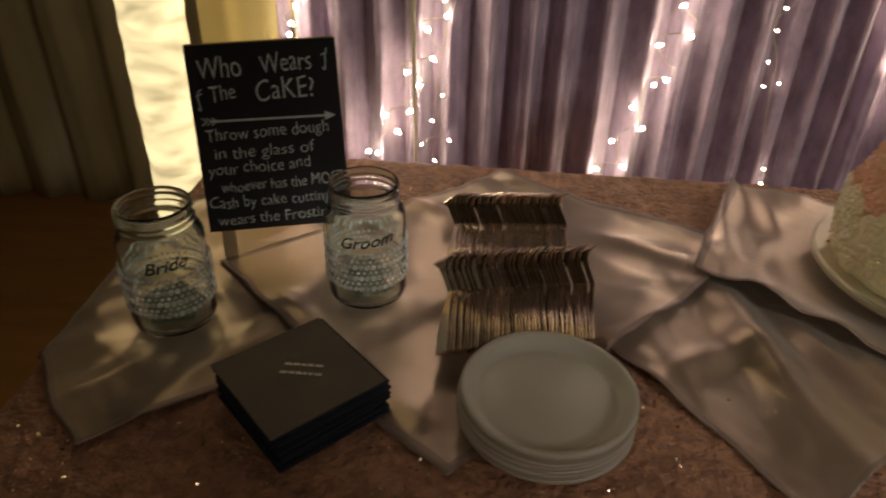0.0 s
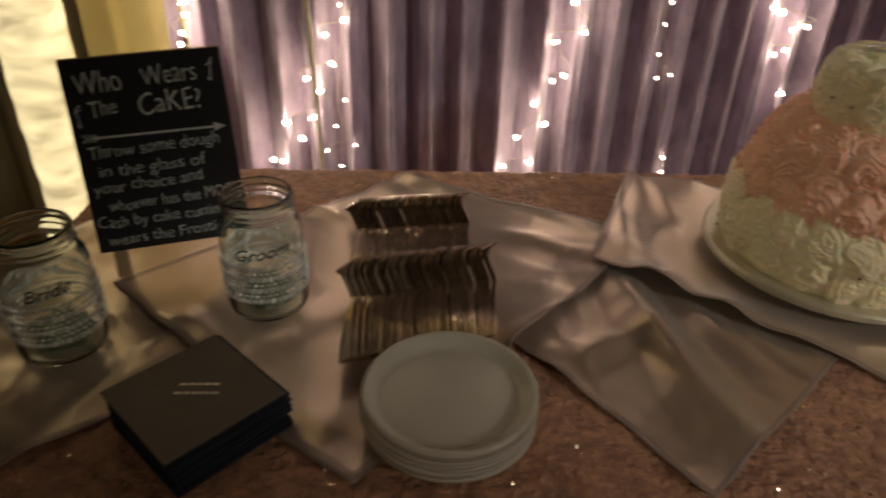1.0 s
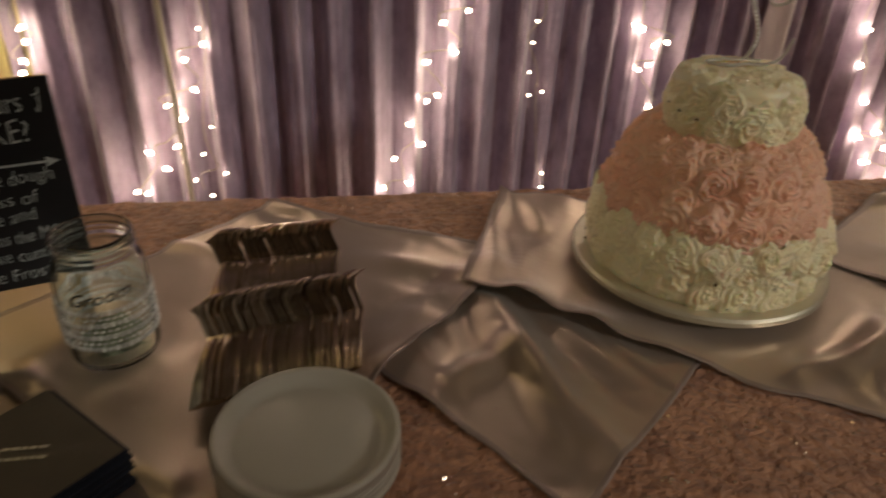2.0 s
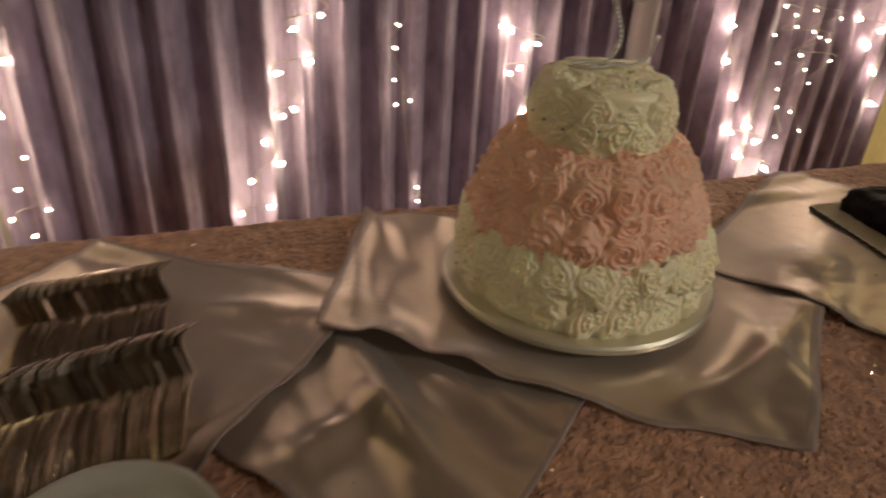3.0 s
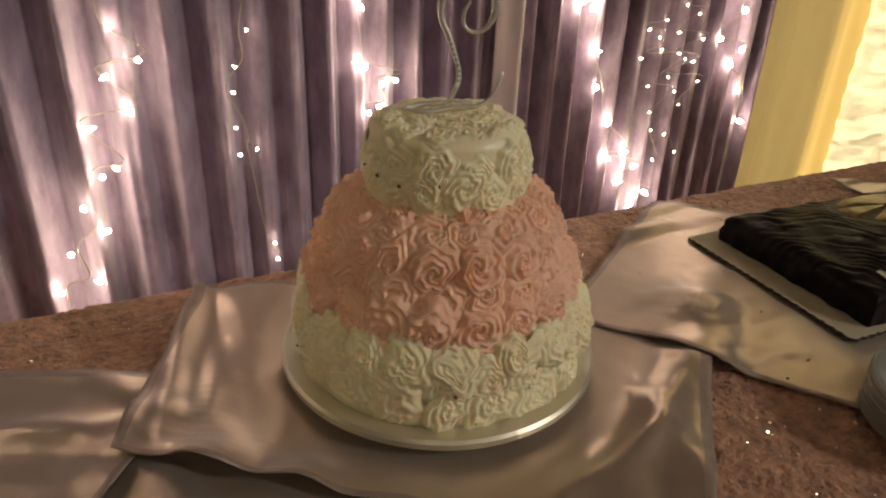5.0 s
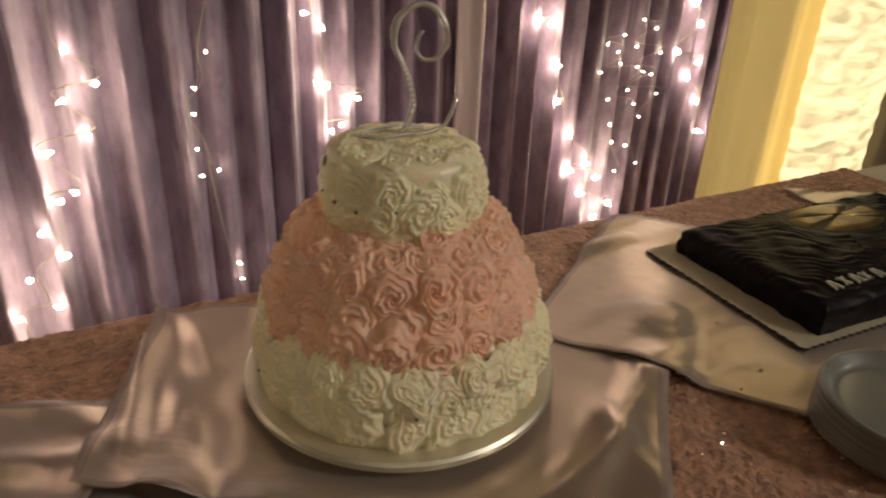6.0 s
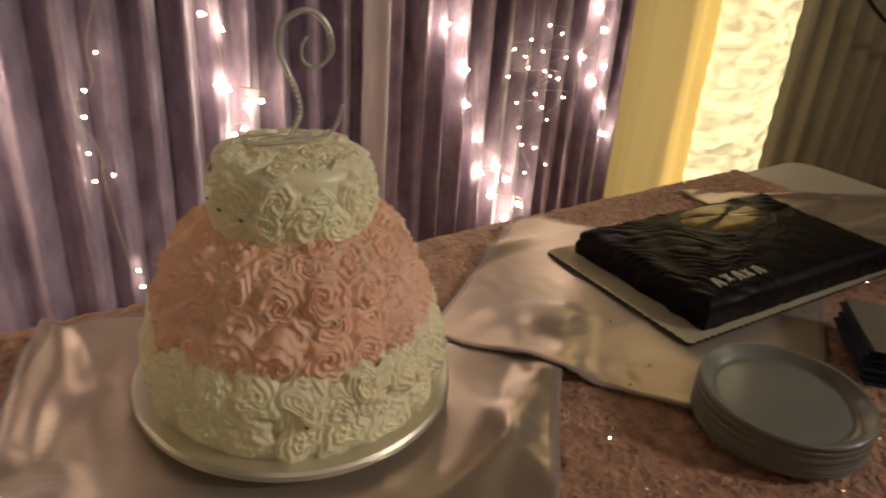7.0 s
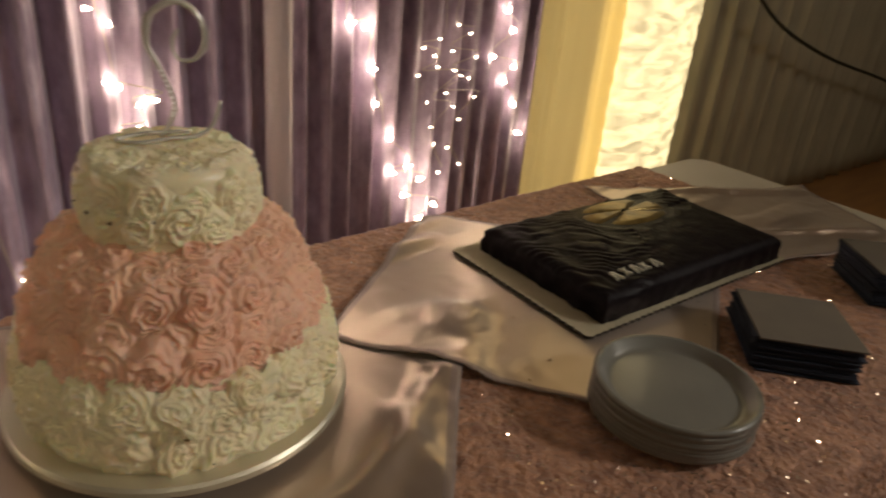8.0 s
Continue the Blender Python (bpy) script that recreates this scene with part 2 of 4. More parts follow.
def smooth_line(pts, steps=8):
    """Catmull-Rom line through the points."""
    p = [Vector(q) for q in pts]
    p = [p[0] * 2 - p[1]] + p + [p[-1] * 2 - p[-2]]
    out = []
    for i in range(1, len(p) - 2):
        for s in range(steps):
            t = s / steps
            a, b, c, d = p[i - 1], p[i], p[i + 1], p[i + 2]
            out.append(0.5 * ((2 * b) + (c - a) * t + (2 * a - 5 * b + 4 * c - d) * t * t + (3 * b - a - 3 * c + d) * t ** 3))
    return out + [p[-2]]


def join_data(items):
    verts, faces = [], []
    for v, f in items:
        o = len(verts)
        verts += list(v)
        faces += [tuple(i + o for i in q) for q in f]
    return verts, faces


def text_data(body, size, depth=0.0006, shear=0.0, bold=0.0):
    """Verts and faces of a line of writing in the built-in font, from the origin to the right."""
    cu = bpy.data.curves.new("writing", "FONT")
    cu.body, cu.size, cu.extrude, cu.shear, cu.offset, cu.resolution_u = body, size, depth, shear, bold, 3
    ob = new("writing", cu)
    bpy.context.view_layer.update()
    me = bpy.data.meshes.new_from_object(ob.evaluated_get(bpy.context.evaluated_depsgraph_get()))
    v, f = [w.co.copy() for w in me.vertices], [tuple(p.vertices) for p in me.polygons]
    bpy.data.objects.remove(ob)
    bpy.data.meshes.remove(me)
    bpy.data.curves.remove(cu)
    return v, f


def structure(ob, label, category):
    return tagged(ob, label, category, kind="structure")


TOP = 0.7485  # upper face of the tablecloth


# ---- the hall ----
def hall():
    bm = box(bmesh.new(), (-6, -6, -0.12), (8, 2.2, 0))
    structure(bm_ob("floor", bm, M_floor), "brown hall floor in dim light", "floor")
    bm = box(bmesh.new(), (-6, -6, 3.0), (8, 2.2, 3.12))
    structure(bm_ob("ceiling", bm, M_ceiling), "pale hall ceiling", "ceiling")
    for name, lo, hi in (("wall_north", (-6, 2.2, 0), (8, 2.35, 3.0)), ("wall_south", (-6, -6.15, 0), (8, -6, 3.0)),
                         ("wall_west", (-6.15, -6, 0), (-6, 2.2, 3.0)), ("wall_east", (8, -6, 0), (8.15, 2.2, 3.0))):
        structure(bm_ob(name, box(bmesh.new(), lo, hi), M_wall), "plain beige hall wall", "wall")


def drape(name, x0, x1, y_at, z0, z1, mat, label, category, pitch, amp, seed, cols, sharp=1.0, slant=0.0, rows=22):
    """A hanging cloth with folds of uneven width, with a thin second face behind."""
    rnd = random.Random(seed)
    phase, ph = [], 0.0
    for i in range(cols + 1):
        x = x0 + (x1 - x0) * i / cols
        local = pitch * (0.65 + 0.9 * (0.5 + 0.5 * noise.noise(Vector((x * 2.3, seed, 0)))))
        ph += (x1 - x0) / cols / local * 2 * math.pi
        phase.append(ph)
    verts, faces = [], []
    for j in range(rows + 1):
        z = z0 + (z1 - z0) * j / rows
        for i in range(cols + 1):
            x = x0 + (x1 - x0) * i / cols
            s = math.sin(phase[i] + 0.5 * noise.noise(Vector((x * 3, z * 1.1, seed + 5))))
            s = math.copysign(abs(s) ** sharp, s)
            a = amp * (0.55 + 0.75 * (0.5 + 0.5 * noise.noise(Vector((x * 5.1, z * 0.6, seed + 9)))))
            fine = 0.18 * math.sin(phase[i] * 2.7 + 1.3 * z) + 0.25 * noise.noise(Vector((x * 26, z * 0.9, seed + 2)))
            verts.append((x + slant * (z1 - z) * (x - (x0 + x1) / 2), y_at(x) + a * (s + fine), z))
    w = cols + 1
    for j in range(rows):
        for i in range(cols):
            faces.append((j * w + i, j * w + i + 1, (j + 1) * w + i + 1, (j + 1) * w + i))
    ob = mesh_ob(name, verts, faces, mat)
    th = ob.modifiers.new("thickness", "SOLIDIFY")
    th.thickness, th.offset = 0.0015, 1.0
    return tagged(ob, label, category)


def curtain_y(x):
    return 0.285 + 0.174 * x


hall()
drape("curtain", -0.45, 2.0, curtain_y, 0.01, 2.6, M_curtain, "gathered plum velvet backdrop curtain behind the table", "curtain", 0.064, 0.024, 3, 1700, 0.8, 0.008)
drape("cream_curtain", -0.62, -0.40, lambda x: 0.215, 0.01, 2.6, M_cream, "cream side drape lit warm by the lamp column", "curtain", 0.13, 0.016, 11, 90)
drape("cream_curtain", 1.96, 2.62, lambda x: 0.66, 0.01, 2.6, M_cream, "cream side drape lit warm by the lamp column", "curtain", 0.2, 0.016, 12, 220)
drape("pleated_curtain", -4.2, -0.5, lambda x: 1.08, 0.004, 2.8, M_pleat, "beige pleated drape reaching the floor", "curtain", 0.15, 0.026, 15, 460)
drape("pleated_curtain", 2.58, 7.8, lambda x: 0.72 - 0.02 * (x - 2.7), 0.004, 2.8, M_pleat, "beige pleated drape reaching the floor", "curtain", 0.15, 0.018, 19, 700)


def light_column(x0, x1, y, label):
    """A narrow column of gathered fabric with light inside."""
    col = thing("light_column", Matrix.Translation(((x0 + x1) / 2, y, 0)), label, "lamp", "light columns")
    w = (x1 - x0) / 2
    verts, faces, n, rows = [], [], 24, 130
    for j in range(rows + 1):
        z = 0.03 + 2.5 * j / rows
        for i in range(n):
            t = 2 * math.pi * i / n
            puff = 1 + 0.018 * math.sin(z * 85 + 1.5 * math.sin(3 * t)) + 0.04 * noise.noise(Vector((math.cos(t) * 2, math.sin(t) * 2, z * 9)))
            verts.append((w * puff * math.cos(t), 0.05 * puff * math.sin(t), z))
    for j in range(rows):
        for i in range(n):
            k = (i + 1) % n
            faces.append((j * n + i, j * n + k, (j + 1) * n + k, (j + 1) * n + i))
    under(mesh_ob("shade", verts, faces, M_lit), col, "glowing cream gathered fabric")
    part("base", box(bmesh.new(), (-w, -0.06, 0), (w, 0.06, 0.03), 0.006), M_metal, col)
    return col


light_column(-0.728, -0.612, 0.14, "narrow glowing fabric light column beside the drapes")
light_column(2.385, 2.82, 0.575, "wide glowing fabric light column beside the drapes")

bm = bmesh.new()
bmesh.ops.create_cone(bm, cap_ends=True, segments=20, radius1=0.028, radius2=0.028, depth=2.6)
bmesh.ops.translate(bm, verts=bm.verts, vec=(1.02, curtain_y(1.02) - 0.055, 1.3))
tagged(bm_ob("drape_pole", bm, M_pole, True), "pale upright pole in front of the plum curtain", "pole")

v, f = tube_data(smooth_line([(2.75, 0.60, 1.5), (3.3, 0.6, 1.05), (4.0, 0.58, 0.8), (5.4, 0.55, 0.5), (6.6, 0.5, 0.01)], 6), 0.008, 6)
tagged(mesh_ob("cable", v, f, M_cable), "dark cable hanging across the beige drape", "cable")

# Fixtures added out of view where the fill lamps hang.
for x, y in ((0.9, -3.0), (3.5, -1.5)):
    lamp = thing("ceiling_lamp", Matrix.Translation((x, y, 2.9)), "square fixture added out of view around a fill lamp", "lamp", "ceiling lamps")
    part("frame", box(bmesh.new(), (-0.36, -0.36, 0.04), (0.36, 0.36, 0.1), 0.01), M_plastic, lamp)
    part("diffuser", box(bmesh.new(), (-0.33, -0.33, 0.02), (0.33, 0.33, 0.04)), M_fill_diffuser, lamp)


# ---- fairy lights ----
def bulb_mesh(name, size, mat):
    v, f = lathe([(0, -0.5), (0.3, -0.42), (0.46, -0.1), (0.34, 0.3), (0, 1.0)], 8)
    me = bpy.data.meshes.new(name)
    me.from_pydata([tuple(Vector(p) * size) for p in v], [], f)
    me.materials.append(mat)
    for p in me.polygons:
        p.use_smooth = True
    return me


BULB_L, BULB, BULB_S = bulb_mesh("far_bulb", 0.015, M_bulb), bulb_mesh("bulb", 0.0095, M_bulb), bulb_mesh("small_bulb", 0.0055, M_bulb_small)


def light_string(bulbs, label, small=False, off=0.036, seed=0, far=False):
    """A hanging string: a thin wire past the bulbs, with one glowing bulb at each place (x, z)."""
    rnd = random.Random(seed)
    string = thing("fairy_light_string", Matrix.Identity(4), label, "string lights", "fairy light strings")
    places = sorted(bulbs, key=lambda b: -b[1])
    line = [(places[0][0] + 0.02, curtain_y(places[0][0]) - off - 0.004, 2.5), (places[0][0] - 0.03, curtain_y(places[0][0]) - off, 1.6)]
    x, z = places[0]
    z += 0.06
    while z < 1.55:  # the string goes on above
        z += 0.055 + 0.02 * rnd.random()
        places.insert(0, (x + 0.04 * (rnd.random() - 0.5), z))
    for i, (x, z) in enumerate(places):
        y = curtain_y(x) - off
        line.append((x + (0.012 if i % 2 else -0.012), y - 0.004, z + 0.014))
        ob = new("bulb", BULB_S if small else (BULB_L if far else BULB))
        ob.matrix_world = Matrix.Translation((x, y, z)) @ Euler((rnd.uniform(0.6, 2.2), rnd.uniform(-0.6, 0.6), rnd.uniform(-1.6, 1.6))).to_matrix().to_4x4()
        under(ob, string)
    v, f = tube_data(smooth_line(line, 5), 0.0011, 5)
    under(mesh_ob("wire", v, f, M_wire), string, "thin clear wire")
    return string


FRONT = "warm white fairy lights on clear wire over the curtain"
BEHIND = "tiny warm fairy lights caught in the curtain folds"
light_string([(-0.42, 0.978), (-0.419, 0.956), (-0.43, 0.925), (-0.435, 0.906)], FRONT, seed=1)
light_string([(-0.156, 0.94), (-0.19, 0.915), (-0.181, 0.862), (-0.228, 0.836), (-0.206, 0.81), (-0.27, 0.751), (-0.222, 0.759), (-0.247, 0.718), (-0.303, 0.677), (-0.285, 0.672)], FRONT, seed=2)
light_string([(-0.161, 0.966), (-0.161, 0.791), (-0.181, 0.74), (-0.147, 0.698), (-0.175, 0.655), (-0.2, 0.69)], BEHIND, True, seed=3)
light_string([(0.285, 1.03), (0.318, 0.98), (0.27, 0.96), (0.296, 0.903), (0.237, 0.887), (0.263, 0.82), (0.241, 0.81), (0.207, 0.765), (0.234, 0.72), (0.177, 0.694), (0.208, 0.636), (0.153, 0.632), (0.17, 0.58)], FRONT, seed=4)
light_string([(0.486, 1.011), (0.462, 0.955), (0.456, 0.914), (0.454, 0.855), (0.458, 0.807), (0.487, 0.812), (0.506, 0.627), (0.509, 0.593)], BEHIND, True, seed=5)
light_string([(0.66, 1.06), (0.692, 1.035), (0.68, 0.94), (0.735, 0.895), (0.7, 0.93), (0.706, 0.845), (0.764, 0.9), (0.728, 0.854), (0.748, 0.76)], FRONT, seed=6)
light_string([(1.223, 1.012), (1.271, 1.0), (1.295, 0.905), (1.313, 0.82), (1.368, 0.726), (1.383, 0.632), (1.443, 0.639), (1.494, 0.59), (1.436, 0.557), (1.56, 0.502), (1.504, 0.472)], FRONT, seed=7, far=True)
light_string([(1.53, 0.959), (1.515, 0.918), (1.457, 0.873), (1.531, 0.888), (1.63, 0.856), (1.61, 0.774), (1.523, 0.731), (1.569, 0.594), (1.50, 0.80), (1.54, 0.68), (1.47, 0.94)], BEHIND, True, seed=8)
light_string([(1.60, 0.99), (1.655, 0.965), (1.585, 0.925), (1.69, 0.90), (1.60, 0.872), (1.665, 0.845), (1.575, 0.815), (1.70, 0.79), (1.64, 0.735), (1.60, 0.66), (1.66, 0.60)], BEHIND, True, seed=10)
light_string([(1.81, 1.018), (1.852, 0.962), (1.766, 0.895), (1.875, 0.857), (1.834, 0.819), (1.896, 0.744), (1.944, 0.645)], FRONT, seed=9, far=True)

# Pale tube added for the bright edge of a curtain fold that catches light.
v, f = tube_data([(-0.222, curtain_y(-0.2) - 0.05, 2.5), (-0.216, curtain_y(-0.2) - 0.05, 0.98), (-0.206, curtain_y(-0.2) - 0.05, 0.5), (-0.2, curtain_y(-0.2) - 0.05, 0.02)], 0.005, 8)
tagged(mesh_ob("cord", v, f, M_wire), "pale tube standing in for a brightly lit curtain fold", "cord")


# ---- table and tablecloth ----
X0, X1, Y0, Y1 = -0.505, 1.985, -0.742, -0.002


def table():
    t = thing("folding_table", Matrix.Translation(((X0 + X1) / 2, (Y0 + Y1) / 2, 0)), "long white plastic folding table with rounded corners", "table")
    hx, hy, r = (X1 - X0) / 2, (Y1 - Y0) / 2, 0.06
    ring = []
    for cx, cy, a0 in ((hx - r, hy - r, 0), (-hx + r, hy - r, 90), (-hx + r, -hy + r, 180), (hx - r, -hy + r, 270)):
        ring += [(cx + r * math.cos(radians(a0 + k * 9)), cy + r * math.sin(radians(a0 + k * 9))) for k in range(11)]
    bm = bmesh.new()
    face = bm.faces.new([bm.verts.new((x, y, 0.7)) for x, y in ring])
    up = bmesh.ops.extrude_face_region(bm, geom=[face])
    bmesh.ops.translate(bm, verts=[g for g in up["geom"] if isinstance(g, bmesh.types.BMVert)], vec=(0, 0, 0.0455))
    rim = [e for e in bm.edges if abs(e.verts[0].co.z - e.verts[1].co.z) < 1e-6]
    bmesh.ops.bevel(bm, geom=rim, offset=0.006, segments=3, affect="EDGES")
    bmesh.ops.recalc_face_normals(bm, faces=bm.faces)
    part("tabletop", bm, M_plastic, t)
    for x in (-hx + 0.25, hx - 0.25):
        for y in (-hy + 0.08, hy - 0.08):
            bm = bmesh.new()
            bmesh.ops.create_cone(bm, cap_ends=True, segments=16, radius1=0.014, radius2=0.014, depth=0.7)
            bmesh.ops.translate(bm, verts=bm.verts, vec=(x, y, 0.35))
            part("leg", bm, M_metal, t, smooth=True)


def lace_height(x, y):
    a = noise.noise(Vector((x * 16, y * 16, 2.0)))
    b = noise.noise(Vector((x * 52, y * 52, 7.0)))
    c = noise.noise(Vector((x * 130, y * 130, 4.0)))
    return 0.0018 * a + 0.0042 * abs(b) + 0.0022 * c


def drop_point(s, t, x_end):
    """Where a point (s, t) of a cloth laid flat over the table comes to lie: past an edge it hangs."""
    dx = max(X0 - 0.004 - s, 0)
    dy = max(Y0 - 0.004 - t, t - (Y1 + 0.004), 0)
    x, y, z = s, t, 0.0
    if dx or dy:
        d = max(dx, dy)
        fall = max(0.0, d - 0.008)
        flare = 0.10 * fall + 0.03 * fall * math.sin((s if dy >= dx else t) * 26 + 2)
        if dx >= dy:
            x = X0 - 0.004 - min(d, 0.008) - flare
            y = max(min(t, Y1 + 0.004), Y0 - 0.004 - flare)
        else:
            sgn = -1 if t < Y0 else 1
            y = (Y0 - 0.004 - min(d, 0.008) - flare) if sgn < 0 else (Y1 + 0.004 + min(d, 0.008) + flare * 0.3)
            x = max(s, X0 - 0.004 - flare)
        z = -fall - 0.25 * min(d, 0.008)
    return Vector((x, y, z))


def tablecloth():
    s0, s1, t0, t1 = X0 - 0.5, 1.752, Y0 - 0.55, Y1 + 0.3
    nx, ny = 640, 370
    verts, faces = [], []
    for j in range(ny + 1):
        for i in range(nx + 1):
            s, t = s0 + (s1 - s0) * i / nx, t0 + (t1 - t0) * j / ny
            if i == nx:
                s += 0.012 * noise.noise(Vector((t * 9, 0, 3)))
            p = drop_point(s, t, s1)
            h = lace_height(s, t)
            verts.append((p.x, p.y - (h * 2 if p.z < -0.01 and t < Y0 else 0), TOP + p.z + (h if p.z > -0.01 else 0)))
    w = nx + 1
    for j in range(ny):
        for i in range(nx):
            faces.append((j * w + i, j * w + i + 1, (j + 1) * w + i + 1, (j + 1) * w + i))
    ob = tagged(mesh_ob("tablecloth", verts, faces, M_lace), "rose-brown lace tablecloth with scattered sequins over the table", "tablecloth")
    # sequins in clusters
    rnd = random.Random(5)
    sv, sf = [], []
    for c in range(2400):
        cx, cy = rnd.uniform(X0 - 0.02, 1.74), rnd.uniform(Y0 - 0.16, Y1)
        for k in range(rnd.randint(2, 9)):
            s, t = cx + rnd.gauss(0, 0.013), cy + rnd.gauss(0, 0.013)
            if s > 1.745 or s < X0 or t > Y1:
                continue
            p = drop_point(s, t, 1.75)
            p.z += TOP + lace_height(s, t) + 0.0022
            if t < Y0:
                p.y -= 0.004
            q = Euler((rnd.gauss(0, 0.65) + (1.5 if t < Y0 - 0.01 else 0), rnd.gauss(0, 0.5), rnd.random() * 6)).to_matrix()
            r, o = rnd.uniform(0.0008, 0.0018), len(sv)
            sv += [p + q @ Vector((r * math.cos(a), r * math.sin(a), 0)) for a in (0, 1.05, 2.09, 3.14, 4.19, 5.24)]
            sf.append(tuple(range(o, o + 6)))
    seq = mesh_ob("sequin_glitter", sv, sf, M_sequin, smooth=False)
    tagged(under(seq, ob, "tiny rose-gold sequins"), kind="stuff")


table()
tablecloth()


# ---- satin cloths ----
CELL = 0.005
HX0, HY0 = -0.75, -0.85
heights = np.full((int(2.95 / CELL), int(1.0 / CELL)), TOP + 0.0026)
FLAT = [(-0.41, -0.44, 0.06), (-0.195, -0.355, 0.06), (0.027, -0.557, 0.10), (0.55, -0.257, 0.185), (0.975, -0.585, 0.10), (-0.216, -0.575, 0.10), (1.28, -0.3, 0.26),
        (-0.02, -0.25, 0.13), (-0.01, -0.41, 0.13), (-0.33, -0.31, 0.10), (1.29, -0.59, 0.11)]


def seg_dist(x, y, a, b):
    ax, ay, bx, by = a[0], a[1], b[0], b[1]
    t = max(0.0, min(1.0, ((x - ax) * (bx - ax) + (y - ay) * (by - ay)) / ((bx - ax) ** 2 + (by - ay) ** 2)))
    return math.hypot(x - ax - t * (bx - ax), y - ay - t * (by - ay)), t


def draped():
    """The height at which a new cloth comes to lie: it bridges steps in what is there already."""
    g = heights.copy()
    for _ in range(4):
        p = np.pad(g, 1, mode="edge")
        g = np.maximum.reduce([p[1:-1, 1:-1], p[:-2, 1:-1], p[2:, 1:-1], p[1:-1, :-2], p[1:-1, 2:]])
    for _ in range(24):
        p = np.pad(g, 1, mode="edge")
        g = (p[:-2, 1:-1] + p[2:, 1:-1] + p[1:-1, :-2] + p[1:-1, 2:] + 2 * p[1:-1, 1:-1]) / 6
    return np.maximum(g, heights)


def satin(corners, label, ridges=(), amp=0.005, seed=0, lifts=(), n=96, turn=0.0):
    """A square satin cloth laid on the table: four corners, soft noise folds, and named ridges
    (from, to, height, half width); lifts raise the cloth's border near a stretch."""
    a, b, c, d = [Vector((*p, 0)) for p in corners]
    verts, keep = [], []
    under_it = draped()
    ca, sa = math.cos(turn), math.sin(turn)
    for j in range(n + 1):
        v = j / n
        for i in range(n + 1):
            u = i / n
            p = (a * (1 - u) + b * u) * (1 - v) + (d * (1 - u) + c * u) * v
            edge = min(u, 1 - u, v, 1 - v)
            wob = 0.013 * noise.noise(Vector((p.x * 4, p.y * 4, seed + 40))) + 0.008 * noise.noise(Vector((p.x * 13, p.y * 13, seed + 50)))
            x, y = p.x + wob, p.y + 0.8 * wob
            q = drop_point(x, y, 9)
            rx, ry = x * ca + y * sa, -x * sa + y * ca
            calm = 1.0
            for fx, fy, fr in FLAT:
                dd = math.hypot(x - fx, y - fy)
                calm = min(calm, max(0.0, min(1.0, (dd - fr * 0.8) / (fr * 0.7))))
            h = noise.noise(Vector((rx * 3.5, ry * 13, seed))) + 0.55 * noise.noise(Vector((rx * 6, ry * 27, seed + 3)))
            z = 3.6 * amp * max(0.0, h + 0.15) * calm
            z += 0.0016 * abs(noise.noise(Vector((x * 30, y * 30, seed + 7)))) * calm
            z += 0.0014 * max(0.0, 1 - edge / 0.10) * abs(noise.noise(Vector((x * 42, y * 42, seed + 8)))) * (0.3 + 0.7 * calm)
            for r0, r1, rh, rw in ridges:
                dd, t = seg_dist(x, y, r0, r1)
                z += 1.5 * rh * math.exp(-(dd / rw) ** 2) * (0.35 + 0.65 * math.sin(math.pi * min(1, max(0, 0.12 + 0.8 * t)))) * (0.25 + 0.75 * calm)
            for lx, ly, lh, lr in lifts:
                z += lh * math.exp(-((x - lx) ** 2 + (y - ly) ** 2) / lr ** 2)
            ix, iy = int((x - HX0) / CELL), int((y - HY0) / CELL)
            base = TOP + 0.003
            if 0 <= ix < heights.shape[0] and 0 <= iy < heights.shape[1] and q.z > -0.003:
                base = under_it[ix, iy]
            verts.append(Vector((q.x, q.y, base + 0.0014 + z * (1 if q.z > -0.02 else 0.2) + q.z)))
            if q.z < -0.003:
                verts[-1].z = TOP + 0.004 + q.z
                verts[-1].x -= 0.006
            keep.append((ix, iy))
    # soften the steps where it climbs over another cloth
    w = n + 1
    zs = np.array([p.z for p in verts]).reshape(w, w)
    low = zs.copy()
    for _ in range(2):
        s = zs.copy()
        s[1:-1, 1:-1] = (zs[:-2, 1:-1] + zs[2:, 1:-1] + zs[1:-1, :-2] + zs[1:-1, 2:] + 2 * zs[1:-1, 1:-1]) / 6
        zs = np.maximum(s, low)
    for k, p in enumerate(verts):
        p.z = zs.flat[k]
        ix, iy = keep[k]
        for ox in (-1, 0, 1):
            for oy in (-1, 0, 1):
                if 0 <= ix + ox < heights.shape[0] and 0 <= iy + oy < heights.shape[1]:
                    heights[ix + ox, iy + oy] = max(heights[ix + ox, iy + oy], p.z)
    faces, fm = [], []
    for j in range(n):
        for i in range(n):
            faces.append((j * w + i, j * w + i + 1, (j + 1) * w + i + 1, (j + 1) * w + i))
            fm.append(1 if min(i, j, n - 1 - i, n - 1 - j) < 2 else 0)
    ob = mesh_ob("satin_cloth", verts, faces, [M_satin, M_hem], True, fm)
    th = ob.modifiers.new("thickness", "SOLIDIFY")
    th.thickness, th.offset = 0.0009, 1.0
    return tagged(ob, label, "cloth", "satin cloths on the table")


def top_at(x, y, r=0.03):
    """The highest cloth within r of (x, y)."""
    i0, i1 = int((x - r - HX0) / CELL), int((x + r - HX0) / CELL) + 1
    j0, j1 = int((y - r - HY0) / CELL), int((y + r - HY0) / CELL) + 1
    return float(heights[max(i0, 0):i1, max(j0, 0):j1].max())


